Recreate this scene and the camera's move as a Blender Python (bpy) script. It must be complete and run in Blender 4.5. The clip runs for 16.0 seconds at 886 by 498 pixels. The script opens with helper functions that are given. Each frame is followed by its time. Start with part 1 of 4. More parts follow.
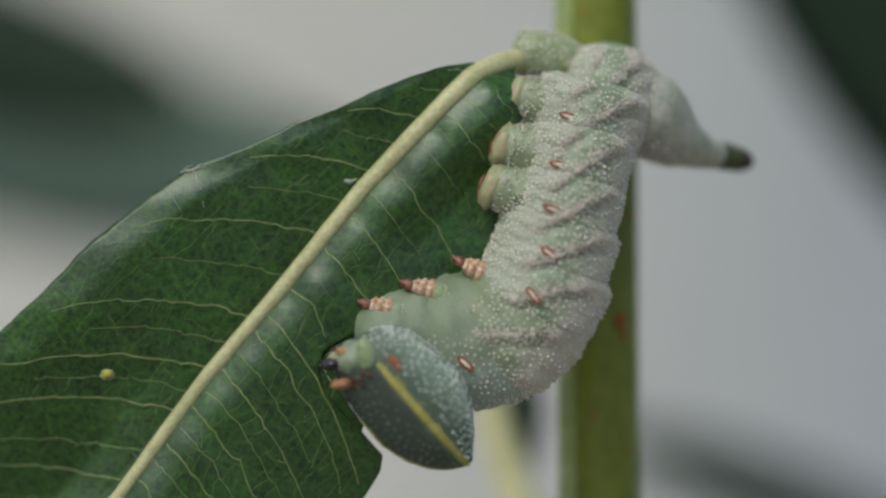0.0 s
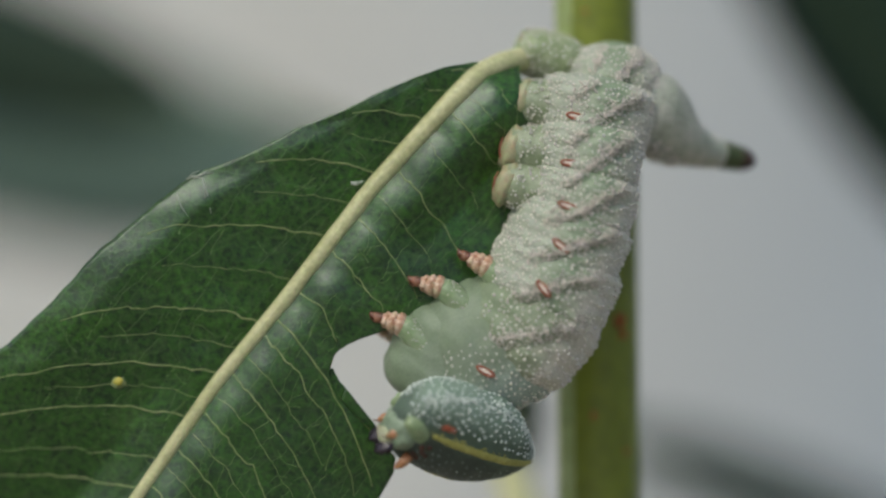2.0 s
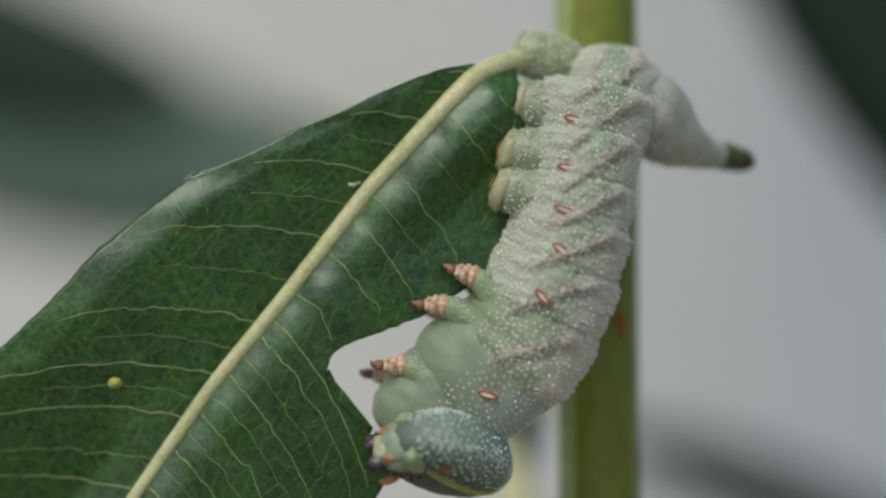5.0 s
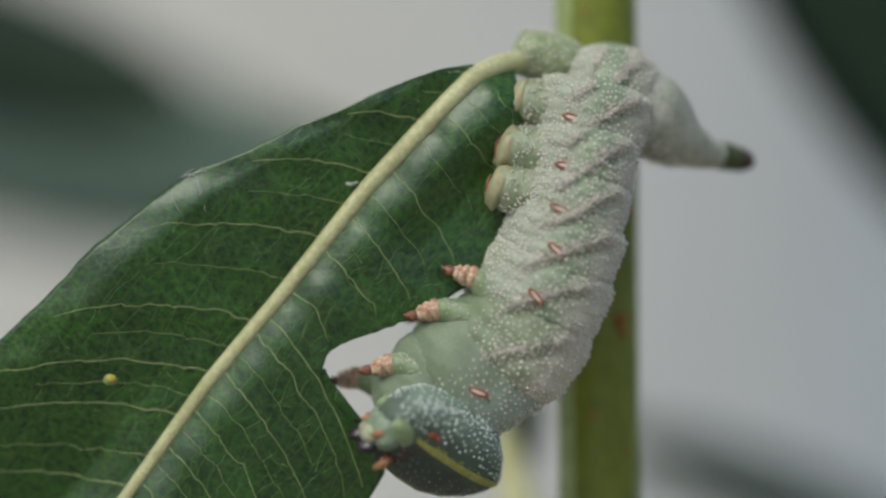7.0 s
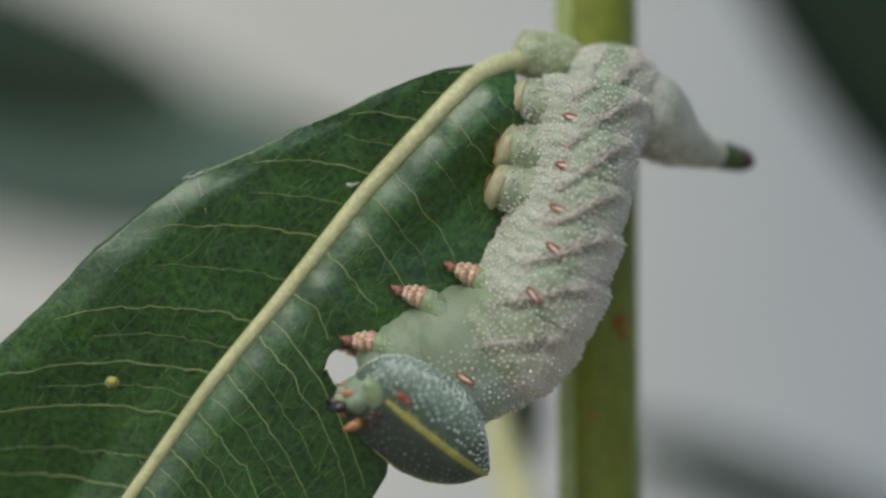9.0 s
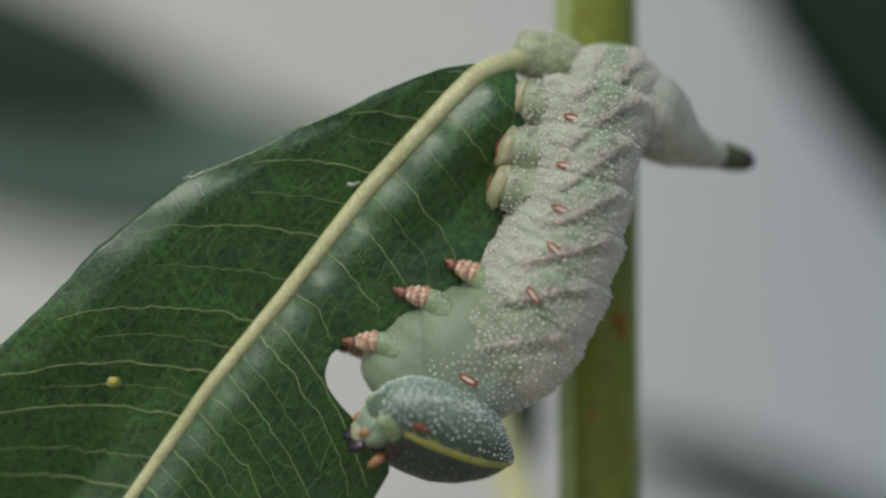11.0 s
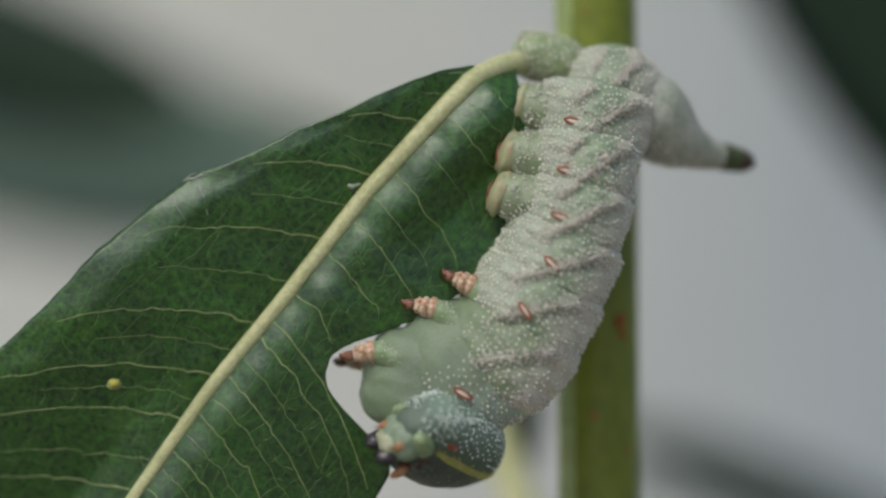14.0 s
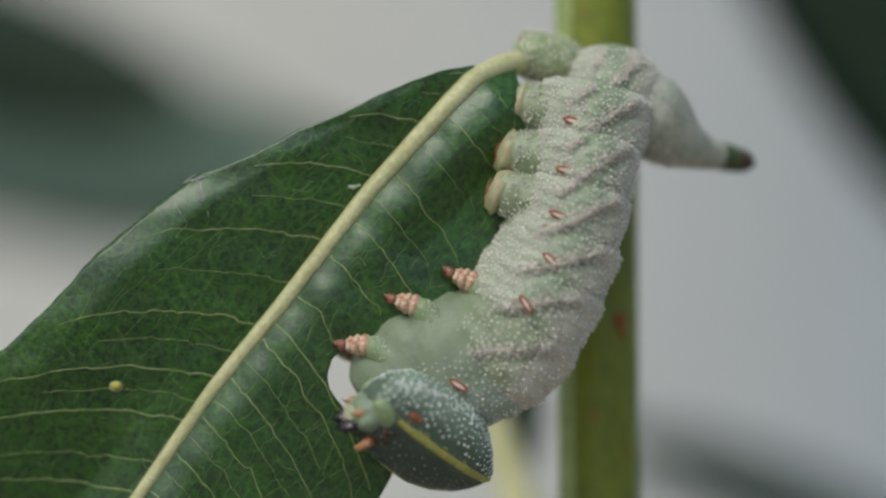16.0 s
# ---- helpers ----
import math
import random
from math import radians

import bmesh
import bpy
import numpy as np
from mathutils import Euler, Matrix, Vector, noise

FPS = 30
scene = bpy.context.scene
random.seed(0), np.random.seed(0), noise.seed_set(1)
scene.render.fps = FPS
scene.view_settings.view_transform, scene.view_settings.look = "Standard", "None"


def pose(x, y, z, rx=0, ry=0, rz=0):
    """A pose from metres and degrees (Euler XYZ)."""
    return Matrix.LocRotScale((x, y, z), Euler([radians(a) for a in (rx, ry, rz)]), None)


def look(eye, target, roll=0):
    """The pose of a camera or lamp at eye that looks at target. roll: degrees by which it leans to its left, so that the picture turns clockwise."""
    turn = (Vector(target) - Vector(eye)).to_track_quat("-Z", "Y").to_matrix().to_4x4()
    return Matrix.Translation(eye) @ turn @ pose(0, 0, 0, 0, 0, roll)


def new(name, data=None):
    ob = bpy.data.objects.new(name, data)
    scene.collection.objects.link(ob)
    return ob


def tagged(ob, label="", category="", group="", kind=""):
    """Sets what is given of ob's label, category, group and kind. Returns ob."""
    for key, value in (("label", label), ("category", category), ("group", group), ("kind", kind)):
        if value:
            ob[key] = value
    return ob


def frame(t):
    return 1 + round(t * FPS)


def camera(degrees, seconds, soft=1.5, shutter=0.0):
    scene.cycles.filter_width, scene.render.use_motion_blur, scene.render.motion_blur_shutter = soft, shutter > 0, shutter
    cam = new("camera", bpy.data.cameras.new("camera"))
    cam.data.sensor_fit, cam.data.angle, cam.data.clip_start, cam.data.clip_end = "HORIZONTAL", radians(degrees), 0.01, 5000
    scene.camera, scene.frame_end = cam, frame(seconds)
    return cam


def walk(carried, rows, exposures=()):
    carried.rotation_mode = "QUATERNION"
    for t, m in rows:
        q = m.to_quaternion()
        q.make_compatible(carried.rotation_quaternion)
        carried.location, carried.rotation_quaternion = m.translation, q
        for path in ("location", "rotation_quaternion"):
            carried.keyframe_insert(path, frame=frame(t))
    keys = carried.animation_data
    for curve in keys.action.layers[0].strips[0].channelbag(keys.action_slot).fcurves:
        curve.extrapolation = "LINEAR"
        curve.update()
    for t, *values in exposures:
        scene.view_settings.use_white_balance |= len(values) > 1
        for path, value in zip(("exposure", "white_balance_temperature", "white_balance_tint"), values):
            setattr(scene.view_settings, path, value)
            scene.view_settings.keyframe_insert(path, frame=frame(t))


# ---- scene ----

U = 4e-5            # one grid unit of the plan: 0.04 mm
DIST = 0.178        # from the lens to the plane of the leaf
HIGH = 0.30         # height of the lens over the ground
cam = camera(2 * math.degrees(math.atan(784 * U / DIST)), 16.0, soft=2.5)
cam.data.dof.use_dof = True
cam.data.dof.focus_distance = DIST - 0.002
cam.data.dof.aperture_fstop = 6.8
stand = look((0, -DIST, HIGH), (0, 0, HIGH))
walk(cam, [(0, stand), (16, stand)], [(0, -0.27, 6450, 2.8), (0.5, -0.26, 6450, 2.8), (1.5, -0.19, 6450, 2.8), (9, -0.19, 6450, 2.8), (11.5, -0.28, 6450, 2.8),
                                      (13.5, -0.26, 6450, 2.8), (15, -0.21, 6450, 2.8), (16, -0.19, 6450, 2.8)])


def at(x, y, d=0.0):
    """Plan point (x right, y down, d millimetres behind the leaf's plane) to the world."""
    k = (DIST + d * 1e-3) / DIST
    return Vector(((x - 784) * U * k, d * 1e-3, HIGH + (441 - y) * U * k))


# ---- light ----
world = bpy.data.worlds.new("sky")
scene.world = world
world.use_nodes = True
wn = world.node_tree
sky = wn.nodes.new("ShaderNodeTexSky")
sky.sky_type = "NISHITA"
sky.sun_disc = False
sky.sun_elevation = radians(52)
sky.sun_rotation = radians(220)
sky.dust_density = 4.0
wn.links.new(sky.outputs[0], wn.nodes["Background"].inputs[0])
wn.nodes["Background"].inputs[1].default_value = 0.155
sun_data = bpy.data.lights.new("sun", "SUN")
sun_data.energy = 1.15
sun_data.angle = radians(32)
sun_data.color = (0.97, 0.985, 0.93)
sun = new("sun", sun_data)
sun.matrix_world = look((-0.75, -1.35, 2.05), (0, 0, 0.3))


# ---- materials ----
def nodes_of(name):
    m = bpy.data.materials.new(name)
    m.use_nodes = True
    t = m.node_tree
    return m, t, t.nodes["Principled BSDF"]


def rgb(c):
    return (*c, 1.0) if len(c) == 3 else c


def tex_noise(t, scale, detail=3.0, rough=0.6, coord="Object"):
    c = t.nodes.new("ShaderNodeTexCoord")
    n = t.nodes.new("ShaderNodeTexNoise")
    n.inputs["Scale"].default_value = scale
    n.inputs["Detail"].default_value = detail
    n.inputs["Roughness"].default_value = rough
    t.links.new(c.outputs[coord], n.inputs["Vector"])
    return n.outputs["Fac"]


def ramp(t, fac, stops):
    r = t.nodes.new("ShaderNodeValToRGB")
    e = r.color_ramp.elements
    while len(e) < len(stops):
        e.new(0.5)
    for k, (p, c) in zip(e, stops):
        k.position = p
        k.color = rgb(c)
    t.links.new(fac, r.inputs["Fac"])
    return r.outputs["Color"]


def mix(t, fac, a, b, mode="MIX"):
    m = t.nodes.new("ShaderNodeMix")
    m.data_type = "RGBA"
    m.blend_type = mode
    for k, v in ((0, fac), (6, a), (7, b)):
        if hasattr(v, "links"):
            t.links.new(v, m.inputs[k])
        else:
            m.inputs[k].default_value = v if k == 0 else rgb(v)
    return m.outputs[2]


def bump(t, p, height, strength, dist):
    b = t.nodes.new("ShaderNodeBump")
    b.inputs["Strength"].default_value = strength
    b.inputs["Distance"].default_value = dist
    t.links.new(height, b.inputs["Height"])
    t.links.new(b.outputs[0], p.inputs["Normal"])


def two_tone(name, a, b, scale, rough=0.5, fine=None, relief=0.0, sss=0.0, spec=0.5, lo=0.35, hi=0.65):
    """Two colours broken up by noise at two scales, with fine relief."""
    m, t, p = nodes_of(name)
    big = tex_noise(t, scale, 3)
    small = tex_noise(t, fine or scale * 7, 4)
    col = ramp(t, big, [(lo, a), (hi, b)])
    dark = ramp(t, small, [(0.3, (0.72, 0.72, 0.72)), (0.7, (1.12, 1.12, 1.12))])
    t.links.new(mix(t, 0.8, col, dark, "MULTIPLY"), p.inputs["Base Color"])
    p.inputs["Roughness"].default_value = rough
    p.inputs["Specular IOR Level"].default_value = spec
    if sss:
        p.inputs["Subsurface Weight"].default_value = sss
        p.inputs["Subsurface Radius"].default_value = (0.6, 1.0, 0.5)
        p.inputs["Subsurface Scale"].default_value = 0.0006
    if relief:
        bump(t, p, small, 0.6, relief)
    return m


def leaf_material(name, dark, light, net, rough=0.42, spec=0.5, coat=0.0, bloom=0.0):
    m, t, p = nodes_of(name)
    c = t.nodes.new("ShaderNodeTexCoord")
    v = t.nodes.new("ShaderNodeTexVoronoi")
    v.feature = "DISTANCE_TO_EDGE"
    v.inputs["Scale"].default_value = 1100
    warp = t.nodes.new("ShaderNodeTexNoise")
    warp.inputs["Scale"].default_value = 700
    t.links.new(c.outputs["Object"], warp.inputs["Vector"])
    add = t.nodes.new("ShaderNodeMix")
    add.data_type = "VECTOR"
    add.inputs[0].default_value = 0.0006
    t.links.new(c.outputs["Object"], add.inputs[4])
    t.links.new(warp.outputs["Color"], add.inputs[5])
    t.links.new(add.outputs[1], v.inputs["Vector"])
    v2 = t.nodes.new("ShaderNodeTexVoronoi")
    v2.feature = "DISTANCE_TO_EDGE"
    v2.inputs["Scale"].default_value = 330
    t.links.new(add.outputs[1], v2.inputs["Vector"])
    big = tex_noise(t, 160, 4)
    col = ramp(t, big, [(0.3, dark), (0.72, light)])
    lines = ramp(t, v.outputs["Distance"], [(0.0, (1, 1, 1)), (0.07, (0, 0, 0))])
    lines2 = ramp(t, v2.outputs["Distance"], [(0.0, (1, 1, 1)), (0.035, (0, 0, 0))])
    fine = tex_noise(t, 2400, 4, 0.7)
    dots = ramp(t, fine, [(0.38, (0.25, 0.32, 0.3)), (0.62, (1.7, 1.5, 1.5))])
    col = mix(t, 0.95, col, dots, "MULTIPLY")
    fleck = ramp(t, tex_noise(t, 1700, 3, 0.65), [(0.5, (0, 0, 0)), (0.75, (0.55, 0.55, 0.55))])
    col = mix(t, fleck, col, (net[0] * 0.42, net[1] * 0.45, net[2] * 0.35))
    b1 = t.nodes.new("ShaderNodeMath")
    b1.operation = "MULTIPLY"
    b1.inputs[1].default_value = 0.12
    t.links.new(lines, b1.inputs[0])
    col = mix(t, b1.outputs[0], col, net)
    b2 = t.nodes.new("ShaderNodeMath")
    b2.operation = "MULTIPLY"
    b2.inputs[1].default_value = 0.2
    t.links.new(lines2, b2.inputs[0])
    col = mix(t, b2.outputs[0], col, net)
    t.links.new(col, p.inputs["Base Color"])
    rr = ramp(t, tex_noise(t, 420, 4), [(0.3, (rough - 0.03,) * 3), (0.7, (rough + 0.06,) * 3)])
    t.links.new(rr, p.inputs["Roughness"])
    p.inputs["Specular IOR Level"].default_value = spec
    p.inputs["Specular Tint"].default_value = (0.88, 0.98, 0.96, 1.0)
    p.inputs["Coat Weight"].default_value = coat
    p.inputs["Coat Roughness"].default_value = 0.27
    p.inputs["Coat Tint"].default_value = (0.86, 0.96, 1.0, 1.0)
    p.inputs["Sheen Weight"].default_value = bloom
    p.inputs["Sheen Roughness"].default_value = 0.35
    p.inputs["Sheen Tint"].default_value = (0.6, 0.9, 1.0, 1.0)
    h = t.nodes.new("ShaderNodeMath")
    h.operation = "ADD"
    weak = t.nodes.new("ShaderNodeMath")
    weak.operation = "MULTIPLY"
    weak.inputs[1].default_value = 0.25
    t.links.new(lines, weak.inputs[0])
    t.links.new(fine, h.inputs[0])
    t.links.new(weak.outputs[0], h.inputs[1])
    bump(t, p, h.outputs[0], 0.8, 0.00007)
    return m


def skin_material(name, ventral, side, dorsal, low, high):
    """Skin that changes from belly to back along the piece's own up axis."""
    m, t, p = nodes_of(name)
    c = t.nodes.new("ShaderNodeTexCoord")
    s = t.nodes.new("ShaderNodeSeparateXYZ")
    t.links.new(c.outputs["Object"], s.inputs[0])
    g = t.nodes.new("ShaderNodeMapRange")
    g.inputs[1].default_value = low * U
    g.inputs[2].default_value = high * U
    t.links.new(s.outputs[2], g.inputs[0])
    big = tex_noise(t, 700, 4)
    w = t.nodes.new("ShaderNodeMath")
    w.operation = "MULTIPLY_ADD"
    w.inputs[1].default_value = 0.35
    t.links.new(big, w.inputs[0])
    t.links.new(g.outputs[0], w.inputs[2])
    sub = t.nodes.new("ShaderNodeMath")
    sub.operation = "SUBTRACT"
    sub.inputs[1].default_value = 0.17
    t.links.new(w.outputs[0], sub.inputs[0])
    col = ramp(t, sub.outputs[0], [(0.0, ventral), (0.3, ventral), (0.48, side), (0.62, side), (0.84, dorsal)])
    small = tex_noise(t, 5200, 3)
    col = mix(t, 0.7, col, ramp(t, small, [(0.3, (0.78, 0.8, 0.78)), (0.7, (1.14, 1.12, 1.14))]), "MULTIPLY")
    t.links.new(col, p.inputs["Base Color"])
    p.inputs["Roughness"].default_value = 0.5
    p.inputs["Subsurface Weight"].default_value = 0.25
    p.inputs["Subsurface Radius"].default_value = (0.7, 1.0, 0.5)
    p.inputs["Subsurface Scale"].default_value = 0.0005
    bump(t, p, small, 0.5, 0.00005)
    return m


LEAF = leaf_material("leaf_green", (0.0084, 0.037, 0.0016), (0.025, 0.088, 0.0045), (0.11, 0.19, 0.045), 0.40, 0.40, 0.6, 0.06)
LEAF_FAR = leaf_material("leaf_far", (0.011, 0.026, 0.019), (0.020, 0.045, 0.032), (0.04, 0.07, 0.04), 0.6, 0.25)
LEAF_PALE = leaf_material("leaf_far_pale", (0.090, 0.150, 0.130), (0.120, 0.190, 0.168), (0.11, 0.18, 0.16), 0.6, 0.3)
RIB = two_tone("midrib_cream", (0.41, 0.41, 0.21), (0.53, 0.52, 0.30), 500, 0.45, 3000, 0.00004, 0.15)
VEIN = two_tone("vein_pale", (0.15, 0.21, 0.065), (0.29, 0.34, 0.15), 900, 0.5)
NET = two_tone("vein_net_green", (0.040, 0.10, 0.018), (0.11, 0.18, 0.05), 500, 0.5)
EDGE = two_tone("bitten_rim", (0.20, 0.20, 0.07), (0.12, 0.15, 0.04), 900, 0.6)
STEM = two_tone("stem_green", (0.122, 0.155, 0.012), (0.178, 0.212, 0.020), 120, 0.42, 900, 0.00006, 0.1)
STEM_LIT = two_tone("stem_lit_side", (0.26, 0.33, 0.11), (0.36, 0.42, 0.20), 200, 0.5, 1200)
SPECK = two_tone("rust_speck", (0.42, 0.10, 0.025), (0.26, 0.09, 0.02), 2500, 0.7)
SPOT = two_tone("yellow_spot", (0.5, 0.42, 0.06), (0.3, 0.32, 0.06), 2500, 0.6)
FLUFF = two_tone("pale_fluff", (0.26, 0.30, 0.24), (0.42, 0.45, 0.40), 2500, 0.8)
SKIN = skin_material("body_skin", (0.355, 0.385, 0.305), (0.228, 0.288, 0.192), (0.545, 0.53, 0.450), -110, 110)
SKIN_MID = skin_material("shoulder_skin", (0.190, 0.240, 0.145), (0.250, 0.292, 0.195), (0.55, 0.52, 0.44), -110, 110)
SKIN_FRONT = skin_material("thorax_skin", (0.172, 0.222, 0.143), (0.205, 0.25, 0.180), (0.34, 0.41, 0.35), -110, 90)
HEAD_SKIN = skin_material("head_skin", (0.045, 0.062, 0.050), (0.085, 0.125, 0.092), (0.20, 0.27, 0.215), -70, 80)
GRAIN = two_tone("white_granule", (0.545, 0.52, 0.46), (0.75, 0.72, 0.65), 1500, 0.5, None, 0, 0.2)
HEAD_GRAIN = two_tone("head_granule", (0.46, 0.52, 0.48), (0.68, 0.72, 0.69), 900, 0.5)
STRIPE = two_tone("pink_white_stripe", (0.47, 0.44, 0.38), (0.63, 0.585, 0.51), 900, 0.55, 5000, 0.00008, 0.2)
YELLOW = two_tone("yellow_stripe", (0.29, 0.28, 0.06), (0.42, 0.39, 0.12), 1200, 0.5, 5000, 0.00005)
PROLEG = two_tone("proleg_green", (0.21, 0.26, 0.15), (0.32, 0.36, 0.25), 900, 0.45, 4000, 0.00005, 0.25)
CLASPER = two_tone("clasper_green", (0.25, 0.31, 0.16), (0.38, 0.42, 0.28), 700, 0.45, 4000, 0.00005, 0.3)
COXA = two_tone("coxa_green", (0.18, 0.26, 0.12), (0.31, 0.37, 0.25), 900, 0.45, 4000, 0.00005, 0.25)
PAD = two_tone("pad_pink", (0.38, 0.29, 0.18), (0.34, 0.38, 0.22), 1500, 0.45, None, 0, 0.3)
HOOK = two_tone("hook_red", (0.22, 0.06, 0.03), (0.32, 0.12, 0.07), 2500, 0.5)
SPIRACLE = two_tone("spiracle_rust", (0.26, 0.06, 0.025), (0.36, 0.10, 0.05), 3000, 0.5)
SLIT = two_tone("spiracle_pale", (0.74, 0.62, 0.54), (0.80, 0.72, 0.66), 3000, 0.5)
LEG_CREAM = two_tone("leg_cream", (0.46, 0.24, 0.15), (0.66, 0.52, 0.39), 2600, 0.4, 5000, 0.00004, 0.25)
LEG_ORANGE = two_tone("leg_orange", (0.12, 0.045, 0.03), (0.28, 0.12, 0.07), 2200, 0.35, None, 0, 0.2)
PALP_BROWN = two_tone("palp_brown", (0.26, 0.10, 0.04), (0.44, 0.22, 0.11), 1800, 0.4, None, 0, 0.2)
CLAW = two_tone("claw_brown", (0.06, 0.018, 0.012), (0.16, 0.05, 0.025), 2500, 0.3)
JAW = two_tone("jaw_black", (0.012, 0.008, 0.014), (0.03, 0.02, 0.03), 2500, 0.25)
PALE_GREEN = two_tone("labrum_green", (0.19, 0.26, 0.13), (0.28, 0.35, 0.20), 1500, 0.35, None, 0, 0.3)
FACE_GRAIN = two_tone("face_granule", (0.13, 0.17, 0.17), (0.30, 0.36, 0.36), 900, 0.5)
LABRUM = two_tone("labrum_cream", (0.26, 0.29, 0.17), (0.42, 0.41, 0.29), 1500, 0.35, None, 0, 0.3)
EYE = two_tone("eye_brown", (0.05, 0.020, 0.012), (0.10, 0.035, 0.02), 2500, 0.25)
FRONS = two_tone("fold_green", (0.16, 0.22, 0.15), (0.25, 0.31, 0.22), 1200, 0.45, 4000, 0.00006, 0.2)
HORN = two_tone("horn_grey", (0.31, 0.335, 0.27), (0.46, 0.46, 0.40), 700, 0.55, 3500, 0.00006, 0.15)
HORN_DARK = two_tone("horn_dark", (0.03, 0.05, 0.015), (0.06, 0.08, 0.025), 1500, 0.5)
HORN_TIP = two_tone("horn_tip_brown", (0.02, 0.010, 0.008), (0.05, 0.02, 0.012), 1500, 0.5)


def wall_material():
    m, t, p = nodes_of("grey_plaster")
    c = t.nodes.new("ShaderNodeTexCoord")
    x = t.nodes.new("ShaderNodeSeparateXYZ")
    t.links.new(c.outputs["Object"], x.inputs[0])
    # light cooling and dimming to the right, put into the plaster colour
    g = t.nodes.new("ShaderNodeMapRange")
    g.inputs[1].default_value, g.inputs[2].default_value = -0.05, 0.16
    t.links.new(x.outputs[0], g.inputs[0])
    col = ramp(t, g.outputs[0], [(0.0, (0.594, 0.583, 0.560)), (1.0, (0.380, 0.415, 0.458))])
    col = mix(t, 0.8, col, ramp(t, tex_noise(t, 14, 4), [(0.3, (0.9, 0.9, 0.9)), (0.7, (1.06, 1.06, 1.06))]), "MULTIPLY")
    t.links.new(col, p.inputs["Base Color"])
    p.inputs["Roughness"].default_value = 0.9
    bump(t, p, tex_noise(t, 300, 4), 0.4, 0.0004)
    return m


WALL = wall_material()
BOUNCE_GROUND = two_tone("pale_bounce_ground", (0.22, 0.20, 0.165), (0.30, 0.28, 0.235), 6, 0.9, 60, 0.002)
FAR_RIB = two_tone("far_rib_green", (0.05, 0.09, 0.04), (0.08, 0.12, 0.05), 300, 0.6)
PETIOLE_FAR = two_tone("petiole_yellow", (0.60, 0.60, 0.32), (0.68, 0.68, 0.44), 200, 0.5)


# ---- mesh tools ----
def part(name, bm, material, parent=None, label="", kind=""):
    me = bpy.data.meshes.new(name)
    bmesh.ops.recalc_face_normals(bm, faces=bm.faces)
    bm.to_mesh(me)
    bm.free()
    for k in material if isinstance(material, (list, tuple)) else [material]:
        me.materials.append(k)
    for f in me.polygons:
        f.use_smooth = True
    ob = new(name, me)
    if parent is not None:
        ob.parent = parent
    return tagged(ob, label, kind=kind)


def raw_part(name, verts, faces, material, parent=None, label="", kind=""):
    me = bpy.data.meshes.new(name)
    me.from_pydata(verts, [], faces)
    me.materials.append(material)
    for f in me.polygons:
        f.use_smooth = True
    ob = new(name, me)
    if parent is not None:
        ob.parent = parent
    return tagged(ob, label, kind=kind)


def tube(points, radii, sides=10, flat=1.0, across=None):
    """A tapered tube along points; flat squeezes it along the axis 'across' is normal to."""
    bm = bmesh.new()
    rings = []
    n = len(points)
    for i, p in enumerate(points):
        d = (points[min(i + 1, n - 1)] - points[max(i - 1, 0)]).normalized()
        side = d.cross(across or Vector((0, 1, 0)))
        if side.length < 1e-6:
            side = d.cross(Vector((0, 0, 1)))
        side.normalize()
        up = side.cross(d).normalized()
        r = radii[i] if hasattr(radii, "__len__") else radii
        rings.append([bm.verts.new(p + side * math.cos(a) * r + up * math.sin(a) * r * flat)
                      for a in (2 * math.pi * k / sides for k in range(sides))])
    for a, b in zip(rings, rings[1:]):
        for k in range(sides):
            bm.faces.new((a[k], a[(k + 1) % sides], b[(k + 1) % sides], b[k]))
    bm.faces.new(rings[0])
    bm.faces.new(rings[-1][::-1])
    return bm


def blob(rx, ry, rz, place=(0, 0, 0), turn=None, sub=2, wobble=0.0):
    bm = bmesh.new()
    bmesh.ops.create_icosphere(bm, subdivisions=sub, radius=1)
    for v in bm.verts:
        k = 1 + wobble * noise.noise(v.co * 2.3 + Vector(place) * 1e4)
        v.co = Vector((v.co.x * rx, v.co.y * ry, v.co.z * rz)) * k
    if turn:
        bmesh.ops.transform(bm, matrix=turn, verts=bm.verts)
    bmesh.ops.translate(bm, vec=place, verts=bm.verts)
    return bm


def curve_table(rows, x):
    """Smooth value between (x, y) rows."""
    if x <= rows[0][0]:
        return rows[0][1]
    for (x0, y0), (x1, y1) in zip(rows, rows[1:]):
        if x <= x1:
            k = (x - x0) / (x1 - x0)
            return y0 + (y1 - y0) * k
    return rows[-1][1]


# ---- the setting ----
def grid_sheet(name, corner, along, up, nx, ny, material, label, category):
    verts, faces = [], []
    for j in range(ny + 1):
        for i in range(nx + 1):
            verts.append(corner + along * (i / nx) + up * (j / ny))
    for j in range(ny):
        for i in range(nx):
            a = j * (nx + 1) + i
            faces.append((a, a + 1, a + nx + 2, a + nx + 1))
    ob = raw_part(name, verts, faces, material)
    return tagged(ob, label, category, kind="structure")


def build_setting():
    # unseen ground, made pale so that it brightens undersides from below
    grid_sheet("ground", Vector((-60, -60, 0)), Vector((120, 0, 0)), Vector((0, 120, 0)), 24, 24, BOUNCE_GROUND,
               "unseen ground around the plant, pale to bounce light upward", "ground")
    bm = bmesh.new()
    bmesh.ops.create_cube(bm, size=1)
    for v in bm.verts:
        v.co = Vector((v.co.x * 6.0, 0.75 + v.co.y * 0.2, 1.45 + v.co.z * 3.0))
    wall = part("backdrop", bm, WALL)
    for f in wall.data.polygons:
        f.use_smooth = False
    tagged(wall, "pale grey plaster wall far behind the plant", "wall", kind="structure")


